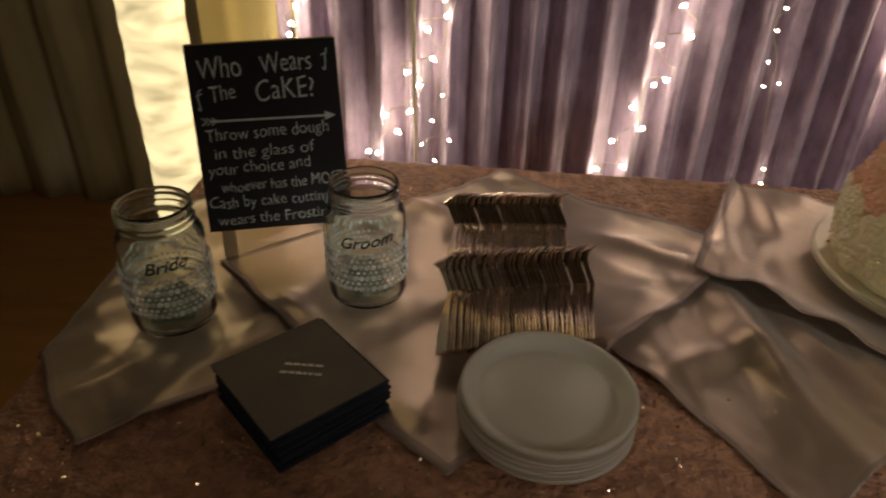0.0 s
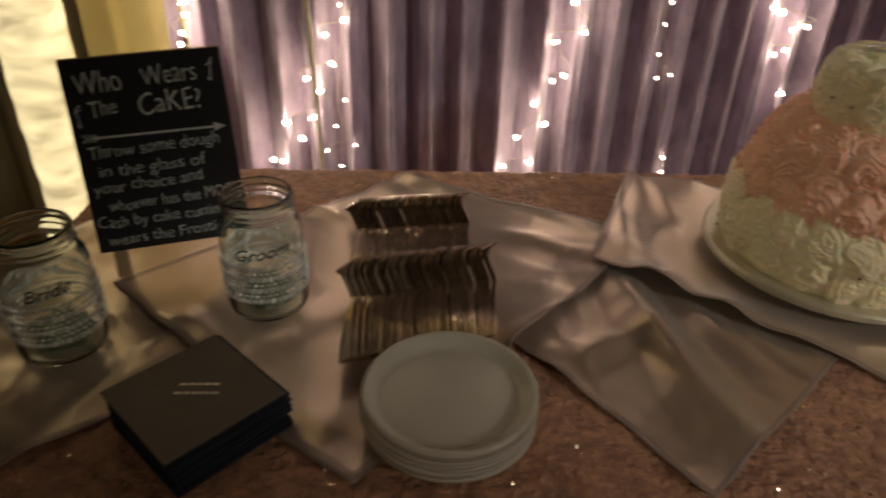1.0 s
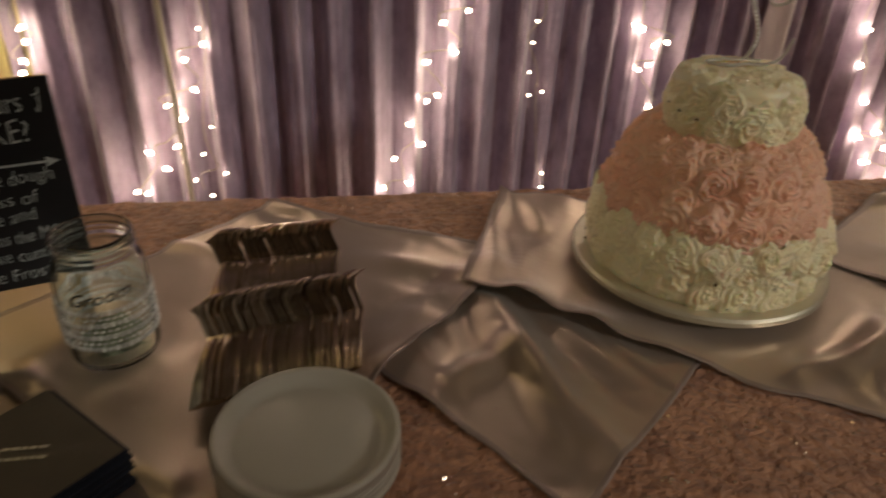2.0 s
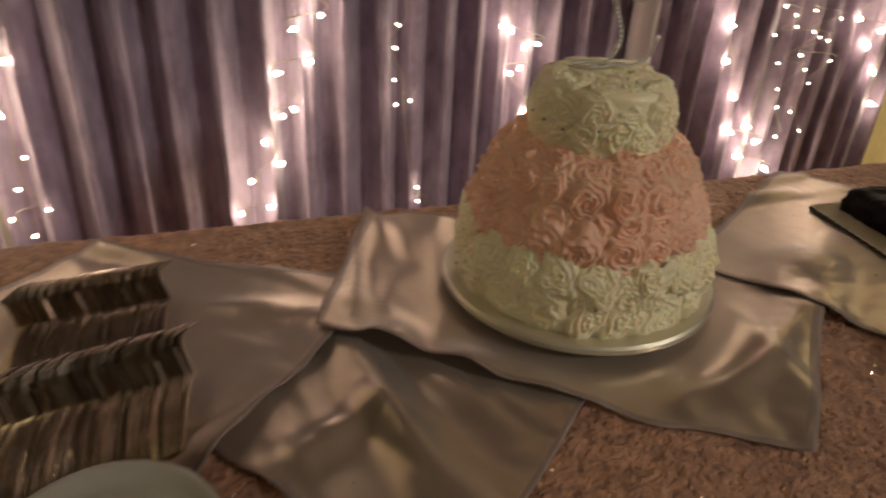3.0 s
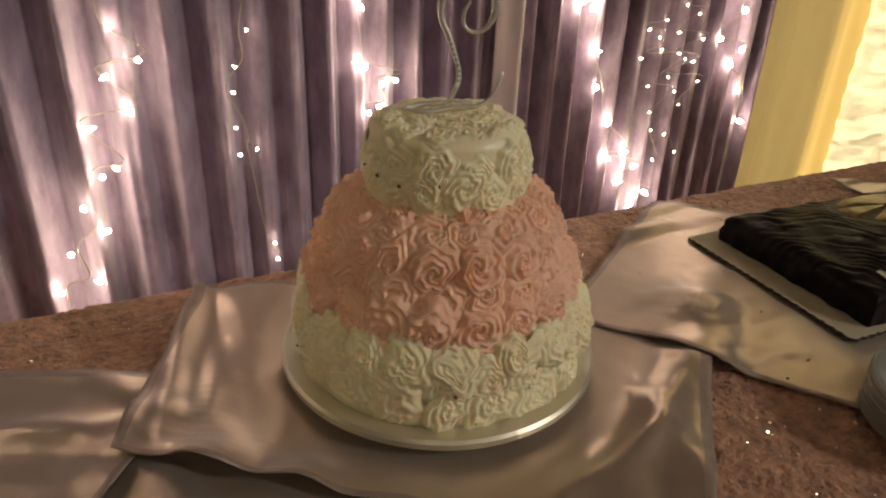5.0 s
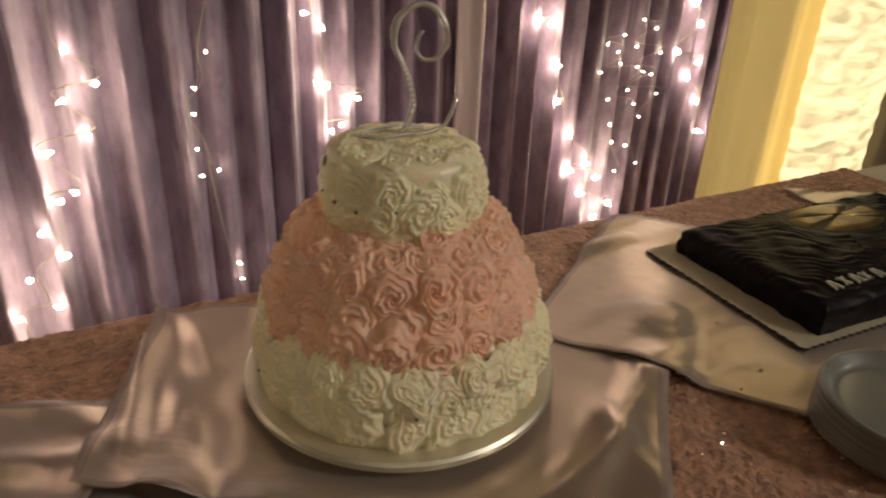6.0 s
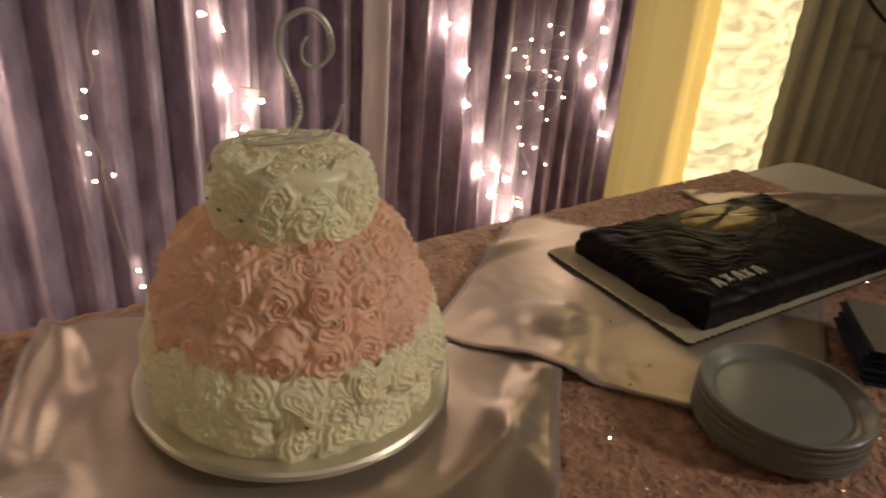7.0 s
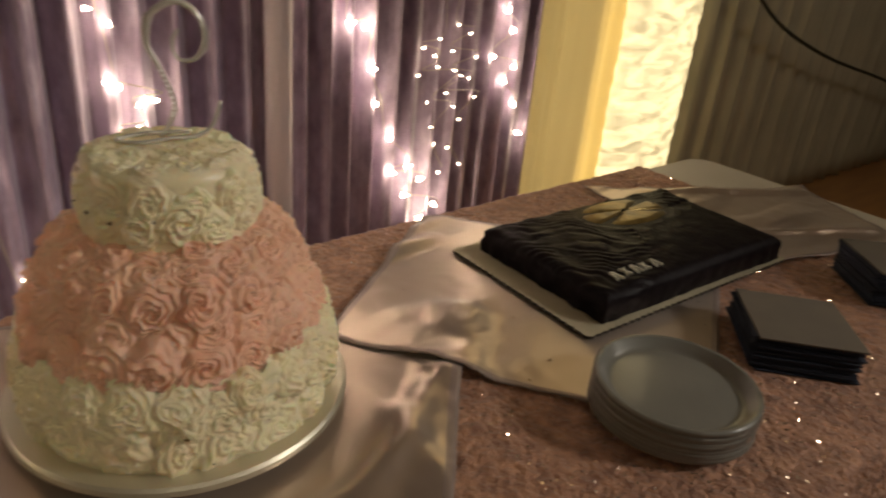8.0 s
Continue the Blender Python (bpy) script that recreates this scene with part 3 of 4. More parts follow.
satin([(-0.412, -0.652), (-0.13, -0.40), (-0.40, -0.10), (-0.68, -0.36)], "shaded mauve-grey satin cloth hanging over the table end",
      [((-0.38, -0.6), (-0.2, -0.3), 0.006, 0.018), ((-0.5, -0.45), (-0.3, -0.2), 0.005, 0.02)], 0.004, 1, turn=0.9)
satin([(0.258, -0.657), (0.50, -0.43), (0.30, -0.20), (0.085, -0.42)], "smooth silvery satin cloth with soft folds pointing to the table edge",
      [((0.25, -0.34), (0.27, -0.56), 0.012, 0.022), ((0.17, -0.47), (0.24, -0.43), 0.010, 0.02), ((0.32, -0.36), (0.36, -0.47), 0.007, 0.025)], 0.005, 2, turn=1.9)
satin([(-0.072, -0.648), (0.33, -0.20), (-0.036, -0.024), (-0.40, -0.34)], "mauve satin cloth under the fork rows and jars",
      [((-0.10, -0.575), (-0.25, -0.47), 0.010, 0.016), ((0.10, -0.43), (0.235, -0.37), 0.012, 0.016), ((-0.06, -0.19), (-0.2, -0.13), 0.008, 0.012), ((0.09, -0.20), (0.2, -0.24), 0.007, 0.02)],
      0.0045, 3, [(0.112, -0.458, 0.020, 0.032)], turn=2.5)
satin([(0.205, -0.305), (0.64, -0.592), (0.93, -0.29), (0.335, 0.006)], "mauve satin cloth spread under the tiered cake with wavy raised hem",
      [((0.31, -0.02), (0.26, -0.27), 0.009, 0.014), ((0.36, -0.03), (0.36, -0.15), 0.006, 0.010), ((0.24, -0.06), (0.22, -0.26), 0.009, 0.016), ((0.62, -0.5), (0.80, -0.38), 0.009, 0.02), ((0.56, -0.49), (0.70, -0.46), 0.006, 0.015)],
      0.0045, 4, [(0.272, -0.352, 0.016, 0.034), (0.350, -0.398, 0.017, 0.034), (0.42, -0.45, 0.008, 0.04)], turn=1.45)
satin([(0.735, -0.235), (0.985, -0.64), (1.45, -0.38), (1.10, 0.014)], "flat taupe satin cloth under the chocolate sheet cake",
      [((0.84, -0.11), (1.05, -0.07), 0.007, 0.014), ((0.9, -0.06), (1.12, -0.02), 0.006, 0.012)], 0.002, 6)
satin([(1.44, -0.42), (1.86, -0.55), (1.975, -0.28), (1.49, -0.03)], "pale satin cloth with long creases near the bare table end",
      [((1.58, -0.345), (1.85, -0.49), 0.006, 0.012), ((1.6, -0.12), (1.95, -0.30), 0.006, 0.012)], 0.003, 7)


# ---- tiered cake ----
def rosette_mesh(name, mat, turns, height, fine, seed, ragged=0.0, nr=40, na=64):
    """A swirl piped through a star tip: ridges wound out from an off-centre start; unit radius, +z outwards."""
    rnd = random.Random(seed + 90)
    ox, oy = rnd.uniform(-0.2, 0.2), rnd.uniform(-0.2, 0.2)
    tail = rnd.uniform(0, 6.28)
    verts, faces = [(ox, oy, height * 0.5)], []
    for j in range(1, nr + 1):
        q = j / nr
        for i in range(na):
            t = 2 * math.pi * i / na
            c, s = math.cos(t), math.sin(t)
            drift = 0.22 * noise.noise(Vector((c * 1.3 * q, s * 1.3 * q, seed + 2)))
            ph = q ** 0.85 * turns - i / na + drift
            seam = ph - math.floor(ph)
            ridge = math.sin(math.pi * fine * ph) ** 2
            step = 0.5 + 0.5 * math.cos(2 * math.pi * (seam - 0.45))
            dome = (1 - q ** 3) * (1 - 0.30 * math.exp(-(q / 0.16) ** 2))
            soft = 0.55 + 0.45 * noise.noise(Vector((c * q * 2.5, s * q * 2.5, seed + 6)))
            hgt = height * (0.50 * dome + (0.14 * step + 0.20 * ridge * (0.4 + soft)) * (1 - q ** 9)) - 0.35 * height * q ** 6
            hgt += height * ragged * 1.2 * noise.noise(Vector((c * q * 4, s * q * 4, seed + 9)))
            hgt += height * 0.05 * noise.noise(Vector((c * q * 15, s * q * 15, seed + 4)))
            rr = q * (1 + 0.10 * math.cos(t - tail) + (0.10 + ragged) * noise.noise(Vector((c * 1.8, s * 1.8, seed))))
            verts.append((ox * (1 - q) + rr * c, oy * (1 - q) + rr * s, hgt))
    for i in range(na):
        k = (i + 1) % na
        faces.append((0, 1 + i, 1 + k))
        for j in range(nr - 1):
            faces.append((1 + j * na + i, 1 + (j + 1) * na + i, 1 + (j + 1) * na + k, 1 + j * na + k))
    me = bpy.data.meshes.new(name)
    me.from_pydata(verts, [], faces)
    me.materials.append(mat)
    for p in me.polygons:
        p.use_smooth = True
    return me


def put_rosette(meshes, rnd, tier, place, outward, radius, flat=1.0):
    ob = new("rosette", rnd.choice(meshes))
    z = (Vector(outward).normalized() + Vector((rnd.gauss(0, 0.08), rnd.gauss(0, 0.08), rnd.gauss(0, 0.08)))).normalized()
    q = z.to_track_quat("Z", "Y").to_matrix().to_4x4()
    s = Matrix.Diagonal((radius, radius * rnd.uniform(0.74, 1.08), radius * flat * rnd.uniform(0.8, 1.2), 1))
    ob.matrix_world = Matrix.Translation(place) @ q @ pose(0, 0, 0, 0, 0, rnd.uniform(0, 360)) @ s
    under(ob, tier)


def tiered_cake(x, y):
    z0 = top_at(x, y, 0.16) + 0.0005
    cake = thing("tiered_cake", Matrix.Translation((x, y, z0)), "three-tier buttercream cake, white, pink and white, with piped rosettes", "cake")
    v, f = lathe([(0, 0), (0.168, 0), (0.171, 0.003), (0.171, 0.009), (0.168, 0.012), (0, 0.012)], 96)
    under(mesh_ob("cake_board", v, f, M_foil, smooth=False), cake, "round pale foil cake board")
    rnd = random.Random(21)
    white = [rosette_mesh("white_rosette", M_white_icing, 1.15 + 0.1 * k, 0.50, 3, k, 0.20) for k in range(6)]
    smear = [rosette_mesh("smeared_rosette", M_white_icing, 1.1 + 0.2 * k, 0.30, 3, 10 + k, 0.34) for k in range(5)]
    pink = [rosette_mesh("pink_rosette", M_pink_icing, 1.15 + 0.08 * k, 0.54, 3, 20 + k, 0.16) for k in range(7)]

    def tier(name, za, zb, ra, rb, mat, label):
        prof = [(0, za), (ra, za)]
        for k in range(1, 9):
            t = k / 8
            prof.append((ra + (rb - ra) * t, za + (zb - za) * t))
        prof += [(rb - 0.012, zb + 0.004), (0, zb + 0.004)]
        v, f = lathe(prof, 72)
        v = [Vector(p) * (1 + (0.012 * noise.noise(Vector(p) * 22) if math.hypot(p[0], p[1]) > 0.02 else 0)) for p in v]
        v = [Vector((p.x, p.y, max(p.z, za))) for p in v]
        return under(mesh_ob(name, v, f, mat), cake, label)

    zt = 1.036 - z0
    low = tier("tier", 0.0125, 0.099, 0.151, 0.141, M_white_icing, "wide lower tier of white buttercream")
    mid = tier("tier", 0.094, 0.184, 0.124, 0.100, M_pink_icing, "salmon-pink middle tier covered in rosettes")
    topt = tier("tier", 0.188, zt - 0.0095, 0.080, 0.074, M_white_icing, "small upper tier of white buttercream")
    # lower tier: large smeared swirls, finer on the side away from the lamps
    for row, (zc, rr, count) in enumerate(((0.036, 0.0285, 19), (0.064, 0.027, 20), (0.081, 0.0235, 20))):
        for k in range(count):
            t = 2 * math.pi * (k + 0.5 * (row % 2)) / count + rnd.uniform(-0.05, 0.05)
            o = Vector((math.cos(t), math.sin(t), 0.05 + 0.25 * (row == 2)))
            fresh = math.cos(t + 0.35) > rnd.uniform(-0.1, 0.9)
            put_rosette(white if fresh else smear, rnd, low, Vector((math.cos(t), math.sin(t), 0)) * 0.149 + Vector((0, 0, zc + rnd.uniform(-0.004, 0.004))), o,
                        rr * rnd.uniform(0.95, 1.2), 0.9 if fresh else 0.75)
    # pink tier: rows of rosettes, then a ring on its shoulder
    for row, (zc, rad, rr, count, up) in enumerate(((0.106, 0.1325, 0.0245, 21, 0.16), (0.132, 0.1205, 0.0245, 20, 0.14), (0.158, 0.1125, 0.0245, 18, 0.35), (0.179, 0.0965, 0.0235, 16, 1.3), (0.187, 0.0850, 0.0190, 15, 3.0))):
        for k in range(count):
            t = 2 * math.pi * (k + 0.5 * (row % 2)) / count + rnd.uniform(-0.06, 0.06)
            put_rosette(pink, rnd, mid, Vector((math.cos(t) * rad, math.sin(t) * rad, zc + rnd.uniform(-0.004, 0.004))), (math.cos(t), math.sin(t), up), rr * rnd.uniform(1.02, 1.30))
    for row, (zc, rad, rr, count, up) in enumerate(((0.216, 0.0770, 0.0225, 14, -0.05), (0.2335, 0.0765, 0.0200, 13, 0.06))):
        for k in range(count):
            t = 2 * math.pi * (k + 0.5 * (row % 2)) / count + rnd.uniform(-0.07, 0.07)
            fresh = math.cos(t + 0.75) > -0.2
            put_rosette(white if fresh else smear, rnd, topt, Vector((math.cos(t) * rad, math.sin(t) * rad, zc + rnd.uniform(-0.003, 0.003))), (math.cos(t), math.sin(t), up), rr * rnd.uniform(0.95, 1.2), 0.9)
    for count, rad, lean, drop in ((13, 0.0570, 0.22, 0.0075), (8, 0.035, 0.08, 0.0045), (3, 0.013, 0.0, 0.004)):
        for k in range(count):
            t = 2 * math.pi * k / count + rad * 30
            put_rosette(white, rnd, topt, (math.cos(t) * rad, math.sin(t) * rad, zt - drop), (lean * math.cos(t), lean * math.sin(t), 1), 0.0195, 0.75)
    # crumbs that show through between the swirls
    items = []
    for k in range(34):
        t, lev = rnd.uniform(0, 6.28), rnd.choice(((0.02, 0.154), (0.05, 0.153), (0.08, 0.149), (0.215, 0.0825), (0.222, 0.0825)))
        p = Vector((math.cos(t) * lev[1], math.sin(t) * lev[1], lev[0] + rnd.uniform(-0.006, 0.010)))
        s = rnd.uniform(0.0012, 0.0028)
        items.append(([p + Vector(c) * s for c in ((1, 0, 0), (-1, 0.3, 0), (0, 1, 0.2), (0, -1, 0), (0, 0, 1), (0.2, 0, -1))],
                      [(0, 2, 4), (2, 1, 4), (1, 3, 4), (3, 0, 4), (2, 0, 5), (1, 2, 5), (3, 1, 5), (0, 3, 5)]))
    tagged(under(mesh_ob("crumbs", *join_data(items), M_crumb, smooth=False), cake, "brown cake crumbs"), kind="stuff")
    return z0


cake_z = tiered_cake(0.55, -0.257)


def cake_topper(x, y, z):
    """A silver letter of bent wire, studded with small stones, on a looped foot."""
    top = thing("cake_topper", Matrix.Translation((x, y, z)) @ pose(0, 0, 0, 0, 0, -26.7), "silver curled letter topper with rhinestones on the cake", "cake topper")
    path = [(-0.004, 0), (0.004, 0.012), (0.009, 0.029), (0.004, 0.049), (-0.003, 0.066), (-0.0095, 0.08), (-0.010, 0.092), (-0.005, 0.107), (0.013, 0.118), (0.028, 0.113),
            (0.037, 0.098), (0.037, 0.082), (0.029, 0.071), (0.018, 0.069), (0.0115, 0.075), (0.011, 0.086), (0.016, 0.095)]
    line = smooth_line([(a, 0, b) for a, b in path], 8)
    n = len(line)
    rad = [0.0020 + 0.0021 * math.sin(math.pi * min(1, i / n * 1.15)) for i in range(n)]
    v, f = tube_data(line, rad, 10, 0.7)
    under(mesh_ob("letter", v, f, M_silver), top)
    foot = smooth_line([(0.02, 0.012, 0.001), (-0.015, 0.012, -0.001), (-0.042, 0.0, -0.004), (-0.02, -0.012, -0.003), (0.005, -0.006, 0), (0.027, -0.004, 0.002), (0.041, -0.002, 0.012), (0.049, 0, 0.034)], 8)
    v, f = tube_data(foot, 0.0019, 8)
    under(mesh_ob("foot", v, f, M_silver), top, "looped silver foot")
    stone = None
    for k in range(18):
        p = line[int(12 + k * 1.9)] if k < 10 else line[int(58 + (k - 10) * 3)]
        if stone is None:
            bm = bmesh.new()
            bmesh.ops.create_icosphere(bm, subdivisions=1, radius=0.0017)
            ob = bm_ob("rhinestone", bm, M_stone)
            stone = ob.data
        else:
            ob = new("rhinestone", stone)
        ob.location = p + Vector((0, -0.0022, 0))
        under(ob, top)


cake_topper(0.55, -0.257, 1.0415)


# ---- chocolate sheet cake ----
def sheet_cake():
    cx, cy, ang = 1.298, -0.302, -3.0
    z0 = top_at(cx, cy, 0.22) + 0.0006
    m = Matrix.Translation((cx, cy, z0)) @ pose(0, 0, 0, 0, 0, ang)
    cake = thing("sheet_cake", m, "dark chocolate rectangular sheet cake with ridged glossy icing", "cake")
    hx, hy = 0.264, 0.152
    # scalloped card
    ring = []
    per = [(-hx - 0.004, -hy + 0.010), (hx - 0.024, -hy + 0.014), (hx - 0.024, hy), (-hx - 0.004, hy)]
    for k in range(4):
        a, b = Vector(per[k]), Vector(per[(k + 1) % 4])
        nrm = Vector(((b - a).y, -(b - a).x)).normalized()
        steps = int((b - a).length / 0.003)
        for s in range(steps):
            t = s / steps
            ring.append(a + (b - a) * t + nrm * 0.003 * abs(math.sin(math.pi * (b - a).length * t / 0.014)))
    bm = bmesh.new()
    bm.faces.new([bm.verts.new((p.x, p.y, 0.0045)) for p in ring])
    part("cake_card", bm, M_card, cake, "white scalloped card under the cake")
    n = len(ring)
    verts = [(p.x, p.y, 0) for p in ring] + [(p.x, p.y, 0.0044) for p in ring]
    under(mesh_ob("card_edge", verts, [(i, (i + 1) % n, n + (i + 1) % n, n + i) for i in range(n)], M_card_edge, False), cake, "dark scalloped card edge")
    # cake body with rounded shoulders and wavy icing ridges
    bx, by, hh = 0.226, 0.130, 0.040
    nx, ny = 150, 90
    verts, faces = [], []

    def hgt(x, y):
        e = min((bx - abs(x)) / 0.02, (by - abs(y)) / 0.02, 1.0)
        z = hh * (1 - (1 - max(e, 0)) ** 3 * 0.22)
        dome = 0.010 * max(0, 1 - (x / bx) ** 2) * max(0, 1 - (y / by) ** 2)
        wob = 7.0 * noise.noise(Vector((x * 9, y * 9, 1))) + 2.2 * noise.noise(Vector((x * 34, y * 34, 6)))
        if ((x - 0.035) / 0.105) ** 2 + ((y - 0.062) / 0.062) ** 2 < 1.0:
            return z + dome
        combed = 1.0 if (x < -0.02 - 0.5 * abs(y) or y > 0.03 + 0.12 * abs(x)) else 0.08
        rip = 0.0048 * abs(math.sin((0.55 * x + 0.85 * y) * 190 + wob)) ** 0.7 * combed * max(0.0, 0.45 + 0.9 * noise.noise(Vector((x * 25, y * 25, 8))))
        return z + dome + rip + 0.0016 * noise.noise(Vector((x * 34, y * 34, 2))) + 0.0011 * abs(noise.noise(Vector((x * 90, y * 90, 3))))

    for j in range(ny + 1):
        for i in range(nx + 1):
            x, y = -bx + 2 * bx * i / nx, -by + 2 * by * j / ny
            verts.append((x, y, 0.0046 + hgt(x, y)))
    w = nx + 1
    for j in range(ny):
        for i in range(nx):
            faces.append((j * w + i, j * w + i + 1, (j + 1) * w + i + 1, (j + 1) * w + i))
    rim = [i for i in range(w)] + [j * w + nx for j in range(1, ny + 1)] + [ny * w + i for i in range(nx - 1, -1, -1)] + [j * w for j in range(ny - 1, 0, -1)]
    last = rim
    for lev in range(1, 5):
        o = len(verts)
        for k in rim:
            vx, vy, vz = verts[k]
            out = 1 + 0.010 * math.sin(lev / 4 * 2.4) + 0.022 * noise.noise(Vector((vx * 45, vy * 45, lev * 1.7)))
            verts.append((vx * out, vy * out, 0.0046 + (vz - 0.0046) * (1 - lev / 4)))
        cur = list(range(o, o + len(rim)))
        for k in range(len(rim)):
            q = (k + 1) % len(rim)
            faces.append((last[k], cur[k], cur[q], last[q]))
        last = cur
    under(mesh_ob("cake_body", verts, faces, M_choc), cake)
    # smooth emblem coloured like the column's gold reflection: a disc of four segments with grooves between them
    for a0, a1 in ((32, 148), (212, 328), (-26, 26), (154, 206)):
        bm = bmesh.new()
        rows = []
        for k in range(7):
            q = 0.10 + 0.90 * k / 6
            rows.append([])
            for s in range(13):
                a = radians(a0 + (a1 - a0) * s / 12)
                x, y = 0.035 + 0.098 * q * math.cos(a), 0.062 + 0.056 * q * math.sin(a)
                e = min(1.0, min(s, 12 - s) / 1.5, (6 - k) / 1.0)
                rows[-1].append(bm.verts.new((x, y, 0.0046 + hgt(x, y) - 0.002 + 0.0055 * e + 0.0006 * noise.noise(Vector((x * 30, y * 30, 4))))))
        for k in range(6):
            for s in range(12):
                bm.faces.new((rows[k][s], rows[k + 1][s], rows[k + 1][s + 1], rows[k][s + 1]))
        part("icing_emblem", bm, M_gold_reflection, cake, "smooth icing segment coloured gold like the column's reflection", True)
    # small white mark as plain bars
    for k in range(5):
        bm = bmesh.new()
        for lean in (-32, 28):
            sub = Matrix.Translation((-0.172 + 0.022 * k, -0.096 + 0.002 * (k % 2), 0.0046 + hgt(-0.172 + 0.022 * k, -0.096) + 0.0005)) @ Matrix.Rotation(radians(lean * (1 if k % 2 else 0.35)), 4, "Z")
            made = bmesh.ops.create_cube(bm, size=1)["verts"]
            for v in made:
                v.co = sub @ Vector((v.co.x * 0.0022 + (0.004 if lean > 0 else -0.004) * (k % 2 == 0), v.co.y * 0.021, v.co.z * 0.003 + 0.001))
        part("icing_stroke", bm, M_icing_bar, cake, "plain white icing bars")


sheet_cake()


# ---- plates ----
def plate_stack(x, y, count, size, tall, mat, label, group):
    prof = [(0, 0.0), (0.070, 0.0), (0.0735, 0.0008), (0.0790, 0.0045), (0.0850, 0.0135), (0.0872, 0.0148), (0.0893, 0.0100), (0.0905, 0.0104), (0.0903, 0.0143), (0.0888, 0.0164), (0.0862, 0.0166), (0.0838, 0.0152), (0.0778, 0.0062), (0.0725, 0.0026), (0.0700, 0.0020), (0.0675, 0.0026), (0, 0.0024)]
    v, f = lathe([(r * size, z * tall) for r, z in prof], 72)
    z = top_at(x, y, 0.08) + 0.0005
    rnd = random.Random(int(x * 100))
    first = None
    for k in range(count):
        m = Matrix.Translation((x + rnd.gauss(0, 0.0006), y + rnd.gauss(0, 0.0006), z + k * 0.0023)) @ pose(0, 0, 0, 0, 0, rnd.uniform(0, 360))
        if first is None:
            first = mesh_ob("plate", v, f, mat)
            first.matrix_world = m
            tagged(first, label, "plate", group)
        else:
            copy_thing(first, m)


plate_stack(0.021, -0.567, 14, 0.935, 0.92, M_plate, "round grey-white disposable plate in a stack near the forks", "plates stacked beside the forks")
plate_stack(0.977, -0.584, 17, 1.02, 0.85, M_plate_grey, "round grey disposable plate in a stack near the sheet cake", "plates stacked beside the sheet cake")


# ---- forks ----
def fork_mesh():
    """A moulded fork along +y: handle, neck and four tines, with a curved side view."""
    def zof(y):
        if y < 0.108:
            return 0.003 * math.sin(math.pi * y / 0.108)
        if y < 0.140:
            t = (y - 0.108) / 0.032
            return 0.026 * (0.25 * t * t * (3 - 2 * t) + 0.75 * t)
        return 0.026 - 0.010 * ((y - 0.140) / 0.026) ** 1.6

    def half(y):
        if y < 0.1:
            return 0.0075 - 0.0045 * max(0.0, (y - 0.03) / 0.07)
        return 0.003 + 0.0095 * min(1, max(0, (y - 0.132) / 0.014))

    verts, faces = [], []

    def strip(x_at, y0, y1, n):
        o = len(verts)
        for k in range(n + 1):
            y = y0 + (y1 - y0) * k / n
            a, b = x_at(y)
            for x, dz in ((a, 0.0), (b, 0.0), (b, 0.0014), (a, 0.0014)):
                verts.append((x, y, zof(y) + dz))
        for k in range(n):
            for c in range(4):
                d = (c + 1) % 4
                faces.append((o + k * 4 + c, o + k * 4 + d, o + (k + 1) * 4 + d, o + (k + 1) * 4 + c))
        faces.append((o + 3, o + 2, o + 1, o))
        faces.append((o + n * 4, o + n * 4 + 1, o + n * 4 + 2, o + n * 4 + 3))

    strip(lambda y: (-half(y), half(y)), 0.0, 0.146, 24)
    for k in range(4):
        c = -0.0095 + k * 0.00633
        strip(lambda y: (c - 0.0028 + 0.012 * max(0, y - 0.14), c + 0.0028 - 0.012 * max(0, y - 0.14)), 0.1455, 0.168, 5)
    me = bpy.data.meshes.new("fork")
    me.from_pydata(verts, [], faces)
    me.materials.append(M_fork)
    me.update()
    return me


FORK = fork_mesh()


def fork_row(x0, x1, y, count, skew, label, group, seed):
    rnd = random.Random(seed)
    z = top_at((x0 + x1) / 2, y + 0.08, 0.09)
    for k in range(count):
        t = k / (count - 1)
        ob = new("fork", FORK)
        fan = rnd.gauss(0, 0.5) + (rnd.uniform(-2.5, 0.5) if t > 0.72 else 0) - 4 * t
        ob.matrix_world = Matrix.Translation((x0 + (x1 - x0) * t, y + skew * t + rnd.gauss(0, 0.0012), z + 0.0105 + 0.0012 * rnd.random())) @ pose(0, 0, 0, 0, -38 + rnd.gauss(0, 1.5), fan)
        tagged(ob, label, "fork", group)


fork_row(-0.093, 0.049, -0.334, 40, 0.022, "silver plastic fork nested in the shorter row", "forks in the shorter row", 31)
fork_row(-0.086, 0.069, -0.506, 44, 0.04, "silver plastic fork nested in the longer row", "forks in the longer row", 32)


